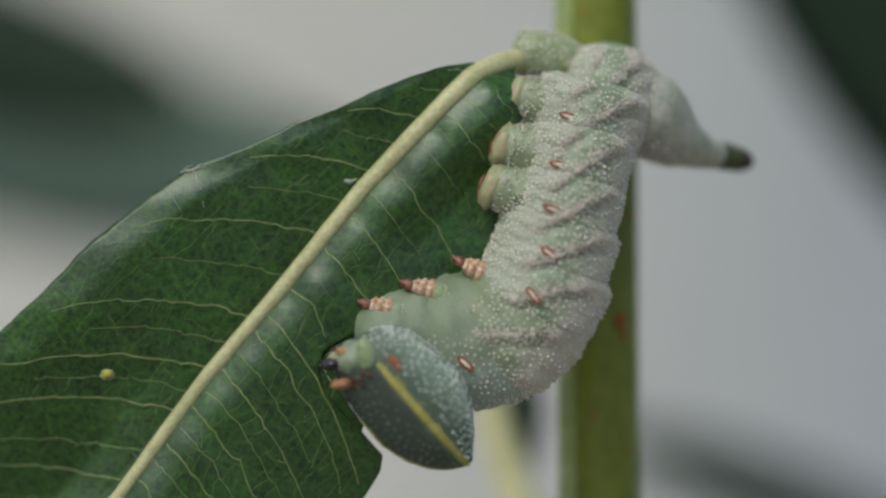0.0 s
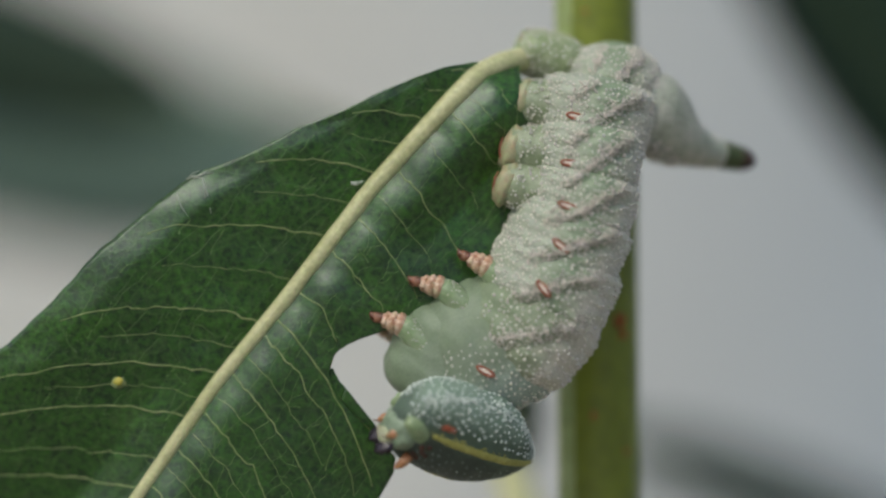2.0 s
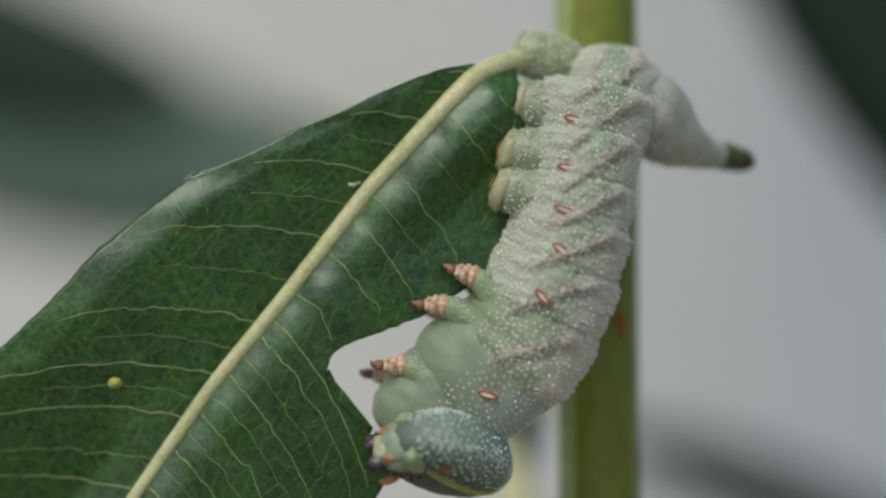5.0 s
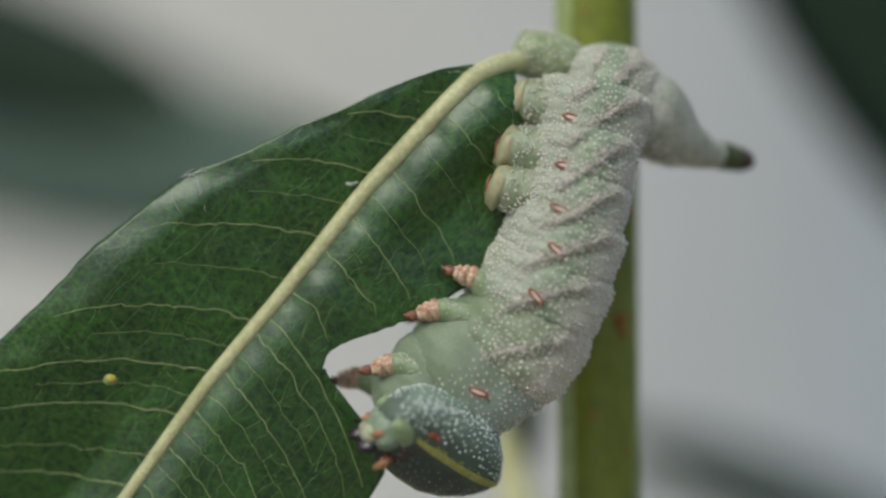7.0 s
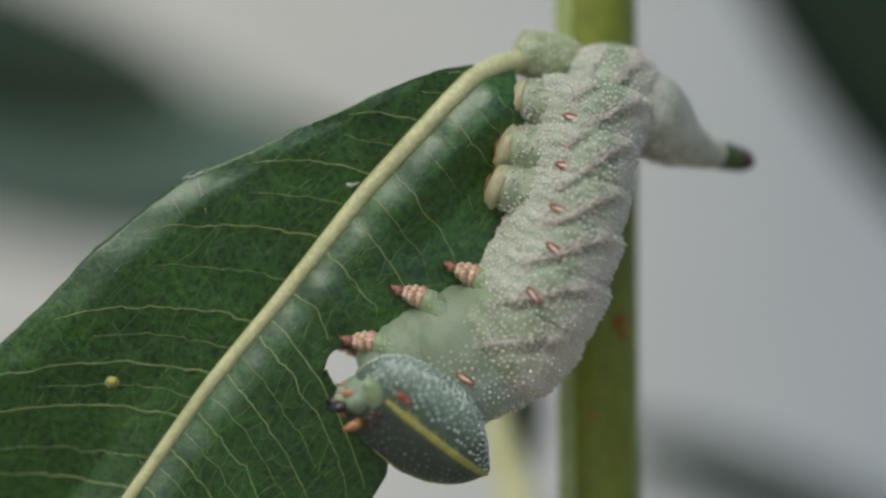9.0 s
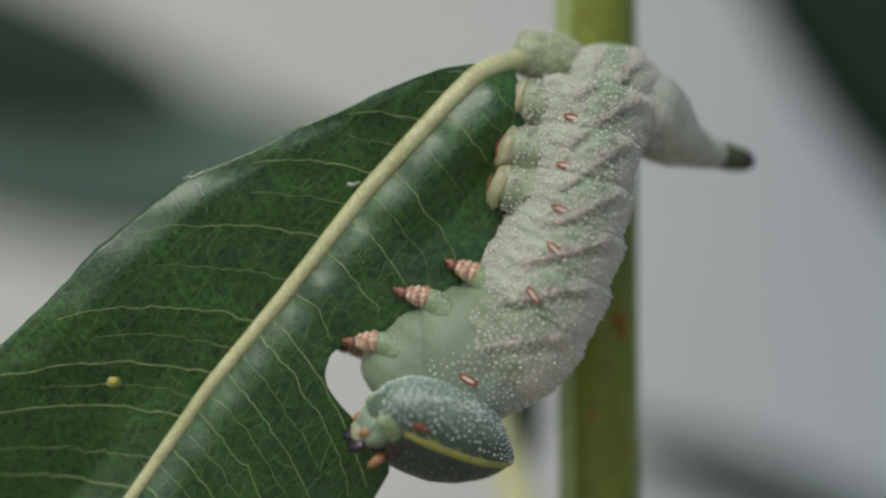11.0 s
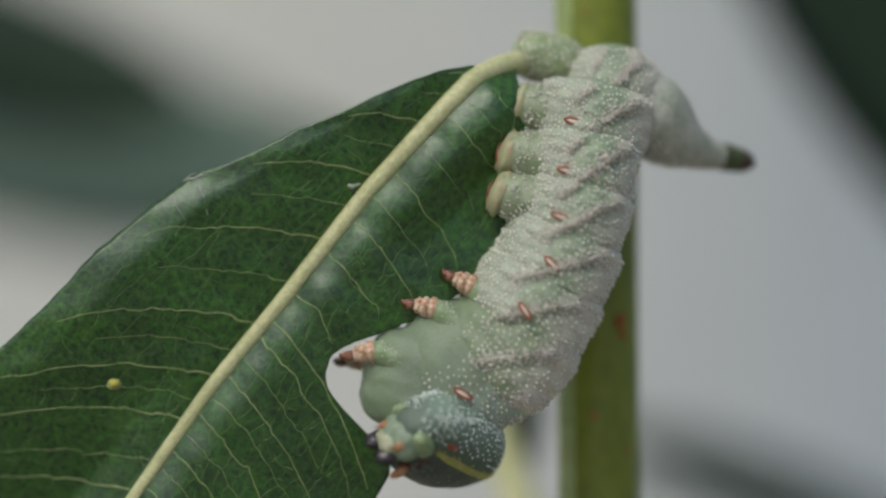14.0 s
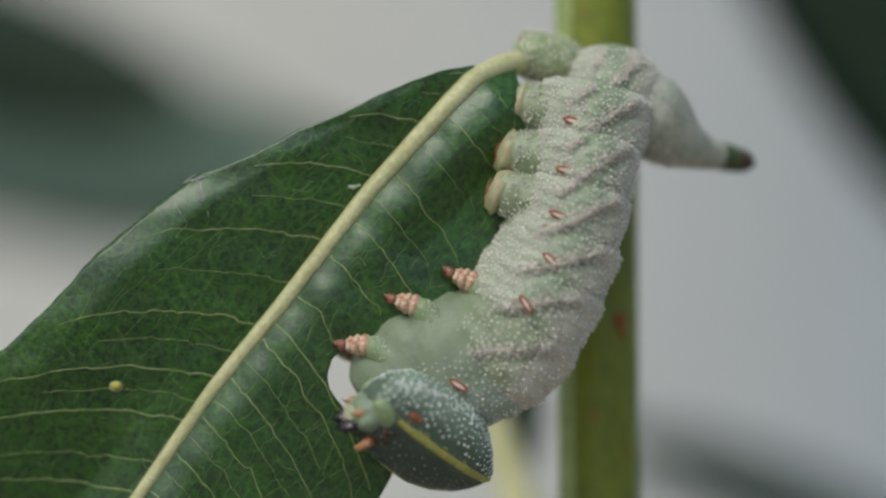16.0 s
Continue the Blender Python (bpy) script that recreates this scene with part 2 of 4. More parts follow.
# ---- leaves ----
RIB_DIR = Vector((-0.678, 0.734))
RIB_OUT = Vector((0.734, 0.678))
BASE = Vector((915, 108))
LEFT = [(0, -4), (30, -18), (61, -60), (107, -98), (183, -137), (274, -176), (350, -214), (434, -246), (538, -299),
        (636, -317), (748, -336), (869, -338), (974, -347), (1060, -372), (1200, -385), (1350, -300), (1500, -120), (1570, -3)]
RIGHT = [(0, 4), (20, 12), (60, 72), (110, 112), (161, 150), (243, 196), (330, 206), (443, 176), (530, 131), (565, 111), (596, 99), (612, 99),
         (627, 106), (640, 113), (656, 132), (663, 165), (668, 200), (670, 250), (673, 298), (696, 314), (754, 326), (900, 345), (1150, 320), (1350, 220), (1500, 90), (1570, 3)]


RIB_LINE = [(0, 0), (30, -22), (67, -38), (130, -45), (208, -48), (349, -50), (463, -43), (590, -35), (785, -28), (920, -13), (1048, 2), (1200, 6), (1400, 2), (1570, 0)]


def ease(x):
    """Smooth step from 0 to 1."""
    x = max(0.0, min(1.0, x))
    return x * x * (3 - 2 * x)


def leaf_depth(u, v):
    """Millimetres behind the plane, with the fold at the midrib, the rolled edge and quilting."""
    v = v - curve_table(RIB_LINE, u)
    if v < 0:
        k = -v / max(70, curve_table(RIB_LINE, u) - curve_table(LEFT, u))
        d = 0.35 * math.exp(v / 14) - (1.4 + 1.2 * ease((u - 480) / 420)) * min(k, 0.8) * min(1.0, -curve_table(LEFT, u) / 260) + 5 * max(0, k - 0.82) ** 1.5 * ease((u - 360) / 260)
        d += 1.2 * max(0, 1 - abs(u - 540) / 240) * max(0, k - 0.8)
    else:
        k = v / 300
        fold = 74 + 7 * math.cos((u - vein_shift(v)) / 95.0 * 2 * math.pi) + 14 * noise.noise(Vector((u * 0.02, 1.0, 0)))
        d = -1.45 * (1 - max(0.0, 1 - v / fold) ** 2) + 0.8 * k * k + 0.3 * k
        d += 1.3 * max(0, min(1, (v - 80) / 60)) * max(0, min(1, (420 - u) / 160))
    phase = (u - vein_shift(v)) / 118.0 * 2 * math.pi
    side = min(1, abs(v) / 40)
    strip = math.exp(-((abs(v) - 45) / 40) ** 2)
    rim = max(0.0, min(1.0, (k - 0.7) / 0.2))
    d += (-0.04 - 0.03 * rim if v < 0 else -0.05 + 0.02 * strip) * side * math.cos(phase + math.pi) * (0.7 + 0.5 * math.sin(u * 0.013 + v * 0.02))
    d += 0.10 * noise.noise(Vector((u * 0.012, v * 0.012, 3.0)))
    d += 0.025 * noise.noise(Vector((u * 0.05, v * 0.05, 7.0))) + 0.018 * noise.noise(Vector((u * 0.11, v * 0.11, 9.0)))
    if v < 0:
        d += 3.5 * max(0, (u - 600) / 600) ** 2 * min(1.0, -v / 80)
    d += 3.0 * max(0, (u - 900) / 600) ** 2 + 2.6 * max(0, 1 - u / 130) ** 2
    return d


def vein_shift(v):
    a = abs(v)
    return (0.45 * a + 0.00115 * a * a) if v < 0 else (0.04 * a + 0.0008 * a * a + 8)


def leaf_point(u, v, lift=0.0):
    p = BASE + RIB_DIR * u + RIB_OUT * v
    return at(p.x, p.y, leaf_depth(u, v) - lift)


def build_leaf():
    origin = at(915, 108, 0)
    leaf = new("leaf")
    leaf.location = origin
    tagged(leaf, "dark green glossy leaf with cream midrib and bitten edge", "leaf")
    nu, nv = 300, 36
    verts, faces = [], []
    for side in (0, 1):
        base = len(verts)
        for i in range(nu + 1):
            u = 1570 * i / nu
            w = curve_table(RIGHT if side else LEFT, u)
            if side and 250 < u < 650:
                w += 3.0 * noise.noise(Vector((u * 0.08, 5, 0)))
            else:
                w += 2.5 * noise.noise(Vector((u * 0.03, 9 * side, 0)))
            mid = curve_table(RIB_LINE, u)
            w = min(w, mid - 1) if not side else max(w, mid + 1)
            for j in range(nv + 1):
                verts.append(leaf_point(u, mid + (w - mid) * j / nv) - origin)
        for i in range(nu):
            for j in range(nv):
                a = base + i * (nv + 1) + j
                q = (a, a + 1, a + nv + 2, a + nv + 1)
                faces.append(q if side else q[::-1])
    blade = raw_part("blade", verts, faces, LEAF, leaf)
    thick = blade.modifiers.new("thickness", "SOLIDIFY")
    thick.thickness = 0.00035
    thick.offset = 0
    blade.data.materials.append(EDGE)
    thick.material_offset_rim = 1
    # midrib with the petiole that runs on to the stem
    pts = [at(1010, 84, 10) - origin, at(975, 86, 8) - origin, at(945, 96, 5.2) - origin]
    rad = [20, 20, 20]
    for i in range(61):
        u = 1560 * i / 60
        pts.append(leaf_point(u, curve_table(RIB_LINE, u) + 5 * ease(u / 200), 0.1) - origin)
        rad.append(22 - 11.5 * (i / 60) ** 0.6)
    part("midrib", tube(pts, [r * U for r in rad], 16, 1.0), RIB, leaf, "cream-coloured thick midrib")
    # side veins
    starts = {-1: [70, 128, 190, 250, 314, 388, 462, 556, 650, 712, 772, 820, 864, 957, 1018, 1088, 1150, 1210, 1270, 1340],
              1: [60, 105, 150, 220, 292, 346, 400, 440, 473, 520, 563, 592, 668, 715, 756, 798, 840, 880, 918, 954, 1000, 1050, 1100, 1150, 1210, 1270, 1330]}
    def vein_at(side, u0, a, bend=1.0):
        """Where the side vein that starts at u0 lies, a units out from the midrib."""
        v = side * a
        u = u0 + vein_shift(v) - vein_shift(side * 0.01)
        u += 10 * noise.noise(Vector((v * 0.024, u0, side))) + 5 * noise.noise(Vector((v * 0.075, u0, side + 9)))
        mid = curve_table(RIB_LINE, u)
        room = abs(curve_table(LEFT if side < 0 else RIGHT, u) - mid)
        k = a / max(room, 1)
        if k > 0.98:
            return u, mid + v, 1.0
        u += (16 if side < 0 else 30) * bend * max(0.0, k - 0.72) ** 2 / 0.06
        mid = curve_table(RIB_LINE, u)
        room = abs(curve_table(LEFT if side < 0 else RIGHT, u) - mid)
        return u, mid + v, a / max(room, 1)

    for side in (-1, 1):
        for k, u0 in enumerate(starts[side]):
            strong = k % 2 == 0
            if side > 0 and not strong and u0 in (440, 520, 592, 756, 918):
                continue
            line = []
            for j in range(38):
                u, v, far = vein_at(side, u0, 345 * j / 37)
                if far > (0.9 if strong else 0.7):
                    break
                line.append(leaf_point(u, v, 0.2) - origin)
            if len(line) > 4:
                r0 = (1.45 if strong else 0.75)
                part("vein", tube(line, [r0 * U * (1 - 0.55 * i / len(line)) for i in range(len(line))], 6, 0.6), VEIN, leaf)
    # the strong vein that the bite runs along
    line = []
    for j in range(40):
        a = 8 + 325 * j / 39
        u = 630 + 0.02 * a + 0.00095 * a * a + 4 * noise.noise(Vector((a * 0.03, 4, 0)))
        line.append(leaf_point(u, curve_table(RIB_LINE, u) + a, 0.2) - origin)
    part("vein", tube(line, [1.7 * U * (1 - 0.4 * i / 40) for i in range(40)], 6, 0.6), VEIN, leaf)
    # fine net between the side veins
    net_v, net_f = [], []
    rng = random.Random(21)

    def thread(course, r):
        bm = tube(course, r, 4, 0.35)
        bm.verts.ensure_lookup_table()
        n = len(net_v)
        bm.verts.index_update()
        net_v.extend(v.co.copy() for v in bm.verts)
        net_f.extend(tuple(n + v.index for v in f.verts) for f in bm.faces)
        bm.free()

    for side in (-1, 1):
        for u0, u1 in zip(starts[side], starts[side][1:]):
            a = rng.uniform(14, 30)
            while a < 330:
                b = a + rng.uniform(-16, 22)
                p, q = vein_at(side, u0, a), vein_at(side, u1, max(6, b))
                if max(p[2], q[2]) < 0.93 and rng.random() < (0.5 if side < 0 else 0.75):
                    seed = rng.uniform(0, 99)
                    n = 7
                    course = []
                    for i in range(n):
                        f = i / (n - 1)
                        sway = 9 * noise.noise(Vector((f * 2.2, seed, 0))) * math.sin(math.pi * f)
                        u, v = p[0] + (q[0] - p[0]) * f, p[1] + (q[1] - p[1]) * f + sway
                        if max(abs(v) / max(1, abs(curve_table(LEFT if side < 0 else RIGHT, u + e))) for e in (-12, 0, 12)) > 0.95:
                            break
                        course.append(leaf_point(u, v, 0.178) - origin)
                    if len(course) > 2:
                        thread(course, rng.uniform(0.35, 0.85) * (0.75 if side < 0 else 1.0) * U)
                a += rng.uniform(16, 34)
    for _ in range(110):
        u = rng.uniform(40, 1150)
        mid = curve_table(RIB_LINE, u)
        side = rng.choice((-1, 1))
        room = abs(curve_table(LEFT if side < 0 else RIGHT, u) - mid)
        v = side * rng.uniform(0.06, 0.9) * room
        heading = (rng.uniform(-0.5, 0.5) if rng.random() < 0.6 else rng.uniform(-1.6, 1.6)) + (0 if rng.random() < 0.5 else math.pi)
        steps = rng.randint(4, 9)
        course = []
        for k in range(steps):
            m = curve_table(RIB_LINE, u)
            lim = abs(curve_table(LEFT if side < 0 else RIGHT, u) - m) * 0.96
            if not 8 < side * v < lim:
                break
            course.append(leaf_point(u, m + v, 0.172) - origin)
            heading += rng.uniform(-0.5, 0.5)
            u += 7 * math.cos(heading)
            v += 7 * math.sin(heading)
        if len(course) > 2:
            thread(course, rng.uniform(0.8, 1.3) * U)
    raw_part("vein_net", net_v, net_f, NET, leaf, "fine pale net of smallest veins", "stuff")
    # yellow spot, torn pale fibre and crumpled edge
    def uv(x, y):
        r = Vector((x, y)) - BASE
        return r.dot(RIB_DIR), r.dot(RIB_OUT)
    u, v = uv(188, 662)
    part("spot", blob(9 * U, 0.00016, 8 * U, leaf_point(u, v, 0.24) - origin, sub=2, wobble=0.5), SPOT, leaf, "small yellow blemish")
    part("halo", blob(14 * U, 0.00016, 12 * U, leaf_point(u, v, 0.16) - origin, sub=3, wobble=0.4), VEIN, leaf, "pale green ring round the blemish")
    u, v = uv(618, 322)
    a = leaf_point(u, v, 0.5) - origin
    part("fibre", tube([a - Vector((9 * U, 0, -2 * U)), a, a + Vector((14 * U, 0, 5 * U))], [3 * U, 4 * U, 1 * U], 6), FLUFF, leaf, "pale torn fibre")
    for course, r in (([(318, 306), (332, 301), (346, 306), (353, 330), (360, 368)], 1.5), ([(336, 303), (350, 297), (364, 296)], 1.8), ([(322, 304), (330, 296), (341, 292)], 1.3), ([(330, 306), (342, 299), (356, 291)], 1.3),
                      ([(300, 330), (306, 352), (318, 372)], 1.0), ([(346, 306), (349, 320), (350, 340)], 1.6)):
        line = []
        for x, y in course:
            u, v = uv(x, y)
            line.append(leaf_point(u, v, 0.25) - origin)
        part("crease", tube(line, [r * U * (1 - 0.6 * i / len(line)) for i in range(len(line))], 8, 0.6), FLUFF, leaf, "whitish torn crease at the edge")
    return leaf


SCRAPS = [  # edge before and after the bite, as (u, v) pairs, and the time of the bite
    ([(552, 175), (578, 165), (600, 152)], [(552, 119), (578, 105), (600, 99)], 1.0),
    ([(600, 152), (611, 152), (622, 151)], [(600, 99), (614, 99), (629, 109)], 1.0),
    ([(629, 110), (626, 132), (622, 150)], [(630, 111), (638, 134), (642, 150)], 1.0),
    ([(622, 150), (628, 165), (634, 186)], [(642, 150), (646, 172), (650, 192)], 1.0),
    ([(631, 111), (639, 134), (642, 152)], [(642, 112), (658, 134), (664, 160)], 9.0),
    ([(642, 152), (648, 190), (657, 238)], [(664, 160), (670, 200), (672, 245)], 9.0)]


def build_scraps():
    """Strips along the bitten edge that the jaws take away."""
    origin = at(915, 108, 0)
    made = []
    for near, far, bite in SCRAPS:
        verts, faces = [], []
        n, w = 12, 4
        for i in range(n + 1):
            f = 2 * i / n
            k = min(1, int(f))
            f -= k
            a = Vector(near[k]).lerp(Vector(near[k + 1]), f)
            b = Vector(far[k]).lerp(Vector(far[k + 1]), f)
            a.x += 2.5 * noise.noise(Vector((a.y * 0.09, 3, 0)))
            for j in range(w + 1):
                c = a.lerp(b, j / w)
                verts.append(leaf_point(c.x, c.y) - origin)
        for i in range(n):
            for j in range(w):
                q = i * (w + 1) + j
                faces.append((q, q + 1, q + w + 2, q + w + 1))
        ob = raw_part("leaf_scrap", verts, faces, LEAF)
        ob.location = origin
        ob.modifiers.new("thickness", "SOLIDIFY").thickness = 0.00033
        tagged(ob, "small scrap of green leaf bitten from the leaf's edge", "leaf scrap", "bitten scraps")
        mid = sum(verts, Vector()) / len(verts)
        made.append((ob, mid, bite))
    return made


def far_leaf(name_label, tip, root, width, depth0, depth1, material, sag=0.0, roll=0.0, joint=None, thick=0.0009, rib=None):
    """A lance-shaped leaf from root to tip, given in plan units, far behind the caterpillar."""
    rib = rib or FAR_RIB
    a, b = at(*root, depth0), at(*tip, depth1)
    axis = b - a
    length = axis.length
    out = axis.cross(Vector((0, 1, 0))).normalized()
    deep = out.cross(axis).normalized()
    out = out * math.cos(roll) + deep * math.sin(roll)
    leaf = new("leaf")
    leaf.location = a
    tagged(leaf, name_label, "leaf", "background leaves")
    nu, nv = 40, 6
    verts, faces = [], []
    for i in range(nu + 1):
        s = i / nu
        w = width * U * max(0.0, math.sin(math.pi * s ** 0.85)) ** 0.7 * (1 + 0.06 * noise.noise(Vector((s * 6, length * 40, 0)))) + 1e-5
        mid = axis * s + Vector((0, 0, -sag * math.sin(math.pi * s)))
        for j in range(-nv, nv + 1):
            q = j / nv
            bendy = 0.25 * w * q * q
            verts.append(mid + out * w * q + deep * bendy)
    n = 2 * nv + 1
    for i in range(nu):
        for j in range(2 * nv):
            k = i * n + j
            faces.append((k, k + 1, k + n + 1, k + n))
    blade = raw_part("blade", verts, faces, material, leaf)
    blade.modifiers.new("thickness", "SOLIDIFY").thickness = 0.0004
    mids = [axis * (i / 12) + Vector((0, 0, -sag * math.sin(math.pi * i / 12))) for i in range(13)]
    part("midrib", tube(mids, [thick * (1 - 0.7 * i / 12) for i in range(13)], 8), rib, leaf)
    if joint:
        j = at(*joint, 11) - a
        bow = [j.lerp(Vector((0, 0, 0)), k / 10) + Vector((0, 0, 0.004 * math.sin(math.pi * k / 10))) for k in range(11)]
        part("petiole", tube(bow, thick * 1.1, 8), rib, leaf)
    return leaf


def build_shoot():
    """A pale side shoot that rises from the stem behind the caterpillar."""
    route = [at(1066, 1250, 11), at(1010, 1120, 20), at(955, 990, 28), at(910, 860, 32), at(878, 760, 33), at(862, 690, 33), at(858, 640, 33)]
    shoot = new("young_shoot")
    shoot.location = route[0]
    tagged(shoot, "pale yellow-green young shoot growing from the stem", "plant shoot")
    part("stalk", tube([p - route[0] for p in route], [0.0013, 0.0015, 0.0017, 0.0016, 0.0015, 0.0013, 0.0007], 12), PETIOLE_FAR, shoot)


def build_stem():
    top, bottom = at(1058, -1500, 11), at(1075, 441, 11)
    bottom.z = -0.01
    pts, rad = [], []
    for i in range(61):
        s = i / 60
        p = bottom.lerp(top, s)
        c = at(1052, 0, 11).lerp(at(1062, 882, 11), (at(0, 0, 11).z - p.z) / (at(0, 0, 11).z - at(0, 882, 11).z))
        pts.append(Vector((c.x + 0.0002 * noise.noise(Vector((s * 14, 0, 0))), 0.011, p.z)))
        rad.append((84 - 10 * s) * U * (1 + 0.015 * noise.noise(Vector((0, s * 30, 0)))))
    stem = new("plant_stem")
    stem.location = pts[0]
    tagged(stem, "upright green plant stem with small rust-coloured specks", "plant stem")
    o = pts[0]
    part("stalk", tube([p - o for p in pts], rad, 28), STEM, stem)
    # light on the stem's left side, put in as a paler raised strip
    part("ridge", tube([p - o + Vector((-r * 0.58, -r * 0.34, 0)) for p, r in zip(pts, rad)], 34 * U, 14), STEM_LIT, stem, "pale green strip for the light on the stem's left side")
    for x, y, r in ((1098, 568, 15), (1103, 592, 10), (1050, 735, 8), (1110, 800, 6), (1120, 380, 6), (1035, 20, 5)):
        p = at(x, y, 7.9)
        off = (x - 1057) / 80
        p.y = 0.011 - 0.0034 * math.sqrt(max(0.05, 1 - off * off))
        part("speck", blob(r * 0.7 * U, 0.0001, r * U, p - o, wobble=0.4), SPECK, stem, "rust-coloured speck")
    return stem


# ---- the caterpillar ----
STEP = 1.25          # ring spacing against half a ring's length


def ridge_line(up):
    """Where along the axis the oblique ridge lies, from the flank up to the back."""
    x = up + 0.48
    return 0.95 - 1.95 * x + 0.5 * x * x


def ridge_gap(a, up):
    """How far, along the axis, a place lies behind the nearest oblique ridge."""
    g = (ridge_line(up) - a) % STEP
    return g - STEP if g > STEP / 2 else g


def section(hh, hw, a, ang, hl, rear=None, ridged=False, form=(0.94, 1.0), ripple=0.007):
    """Point on a body ring: a along the axis (-1..1), ang from the flank up to the back."""
    r = max(0.0, 1 - abs(a) ** (6 if hl < 70 else 4.4)) ** 0.45
    if rear and a < 0:
        r = max(0.0, 1 - abs(a) ** rear) ** 0.5
    fold = ripple if hl < 70 else 0.010
    r *= 1 + fold * math.cos(2 * math.pi * a * (3.0 if hl < 70 else 2.3)) * max(0, 1 - abs(a) ** 4)
    sn, cs = math.sin(ang), math.cos(ang)
    if ridged:
        g = ridge_gap(a, sn)
        span = ease((sn + 0.55) / 0.25) * ease((0.95 - sn) / 0.3)
        r *= 1 + span * (0.036 * math.exp(-(g / (0.18 if g < 0 else 0.30)) ** 2) - 0.034 * math.exp(-((g + 0.34) / 0.15) ** 2))
        r *= 1 + 0.018 * math.exp(-((sn + 0.62) / 0.13) ** 2)
    z = hh * sn * form[0 if sn < 0 else 1]
    return Vector((a * hl * U, -hw * cs * r * U, z * r * U))


def ring_place(hh, hw, a, ang, hl, rear, ridged, seed, form=(0.94, 1.0)):
    """The same place on the uneven skin."""
    p = section(hh, hw, a, ang, hl, rear, ridged, form)
    f = 1 + 0.020 * noise.noise(p * 700 + Vector((seed, 0, 0))) + 0.028 * noise.noise(p * 1700) + 0.018 * noise.noise(p * 3900)
    return Vector((p.x, p.y * f, p.z * f))


def ring_body(hl, hh, hw, seed, rear=None, ridged=False, form=(0.94, 1.0)):
    bm = bmesh.new()
    na, nt = 48, 84
    rows = []
    for i in range(na + 1):
        a = -math.cos(math.pi * i / na)
        rows.append([bm.verts.new(ring_place(hh, hw, a, 2 * math.pi * k / nt, hl, rear, ridged, seed, form)) for k in range(nt)])
    for a, b in zip(rows, rows[1:]):
        for k in range(nt):
            bm.faces.new((a[k], a[(k + 1) % nt], b[(k + 1) % nt], b[k]))
    bmesh.ops.remove_doubles(bm, verts=bm.verts, dist=1e-7)
    return bm


class Spread:
    """Keeps places apart on a flat chart."""

    def __init__(self):
        self.cells = {}

    def free(self, x, y, gap):
        i, j = int(x // 14), int(y // 14)
        for di in (-1, 0, 1):
            for dj in (-1, 0, 1):
                for a, b in self.cells.get((i + di, j + dj), ()):
                    if (a - x) ** 2 + (b - y) ** 2 < gap * gap:
                        return False
        self.cells.setdefault((i, j), []).append((x, y))
        return True


ICO_V, ICO_F = [], []
_b = bmesh.new()
bmesh.ops.create_icosphere(_b, subdivisions=1, radius=1)
_b.verts.ensure_lookup_table()
ICO_V = [v.co.copy() for v in _b.verts]
ICO_F = [tuple(v.index for v in f.verts) for f in _b.faces]
_b.free()


def granules(spots, parent, label="tiny white granules", material=None):
    """spots: (place, radius); one joined sprinkle."""
    verts, faces = [], []
    for p, r in spots:
        n = len(verts)
        verts += [p + v * r for v in ICO_V]
        faces += [tuple(n + k for k in f) for f in ICO_F]
    return raw_part("granulation", verts, faces, material or GRAIN, parent, label, "stuff")


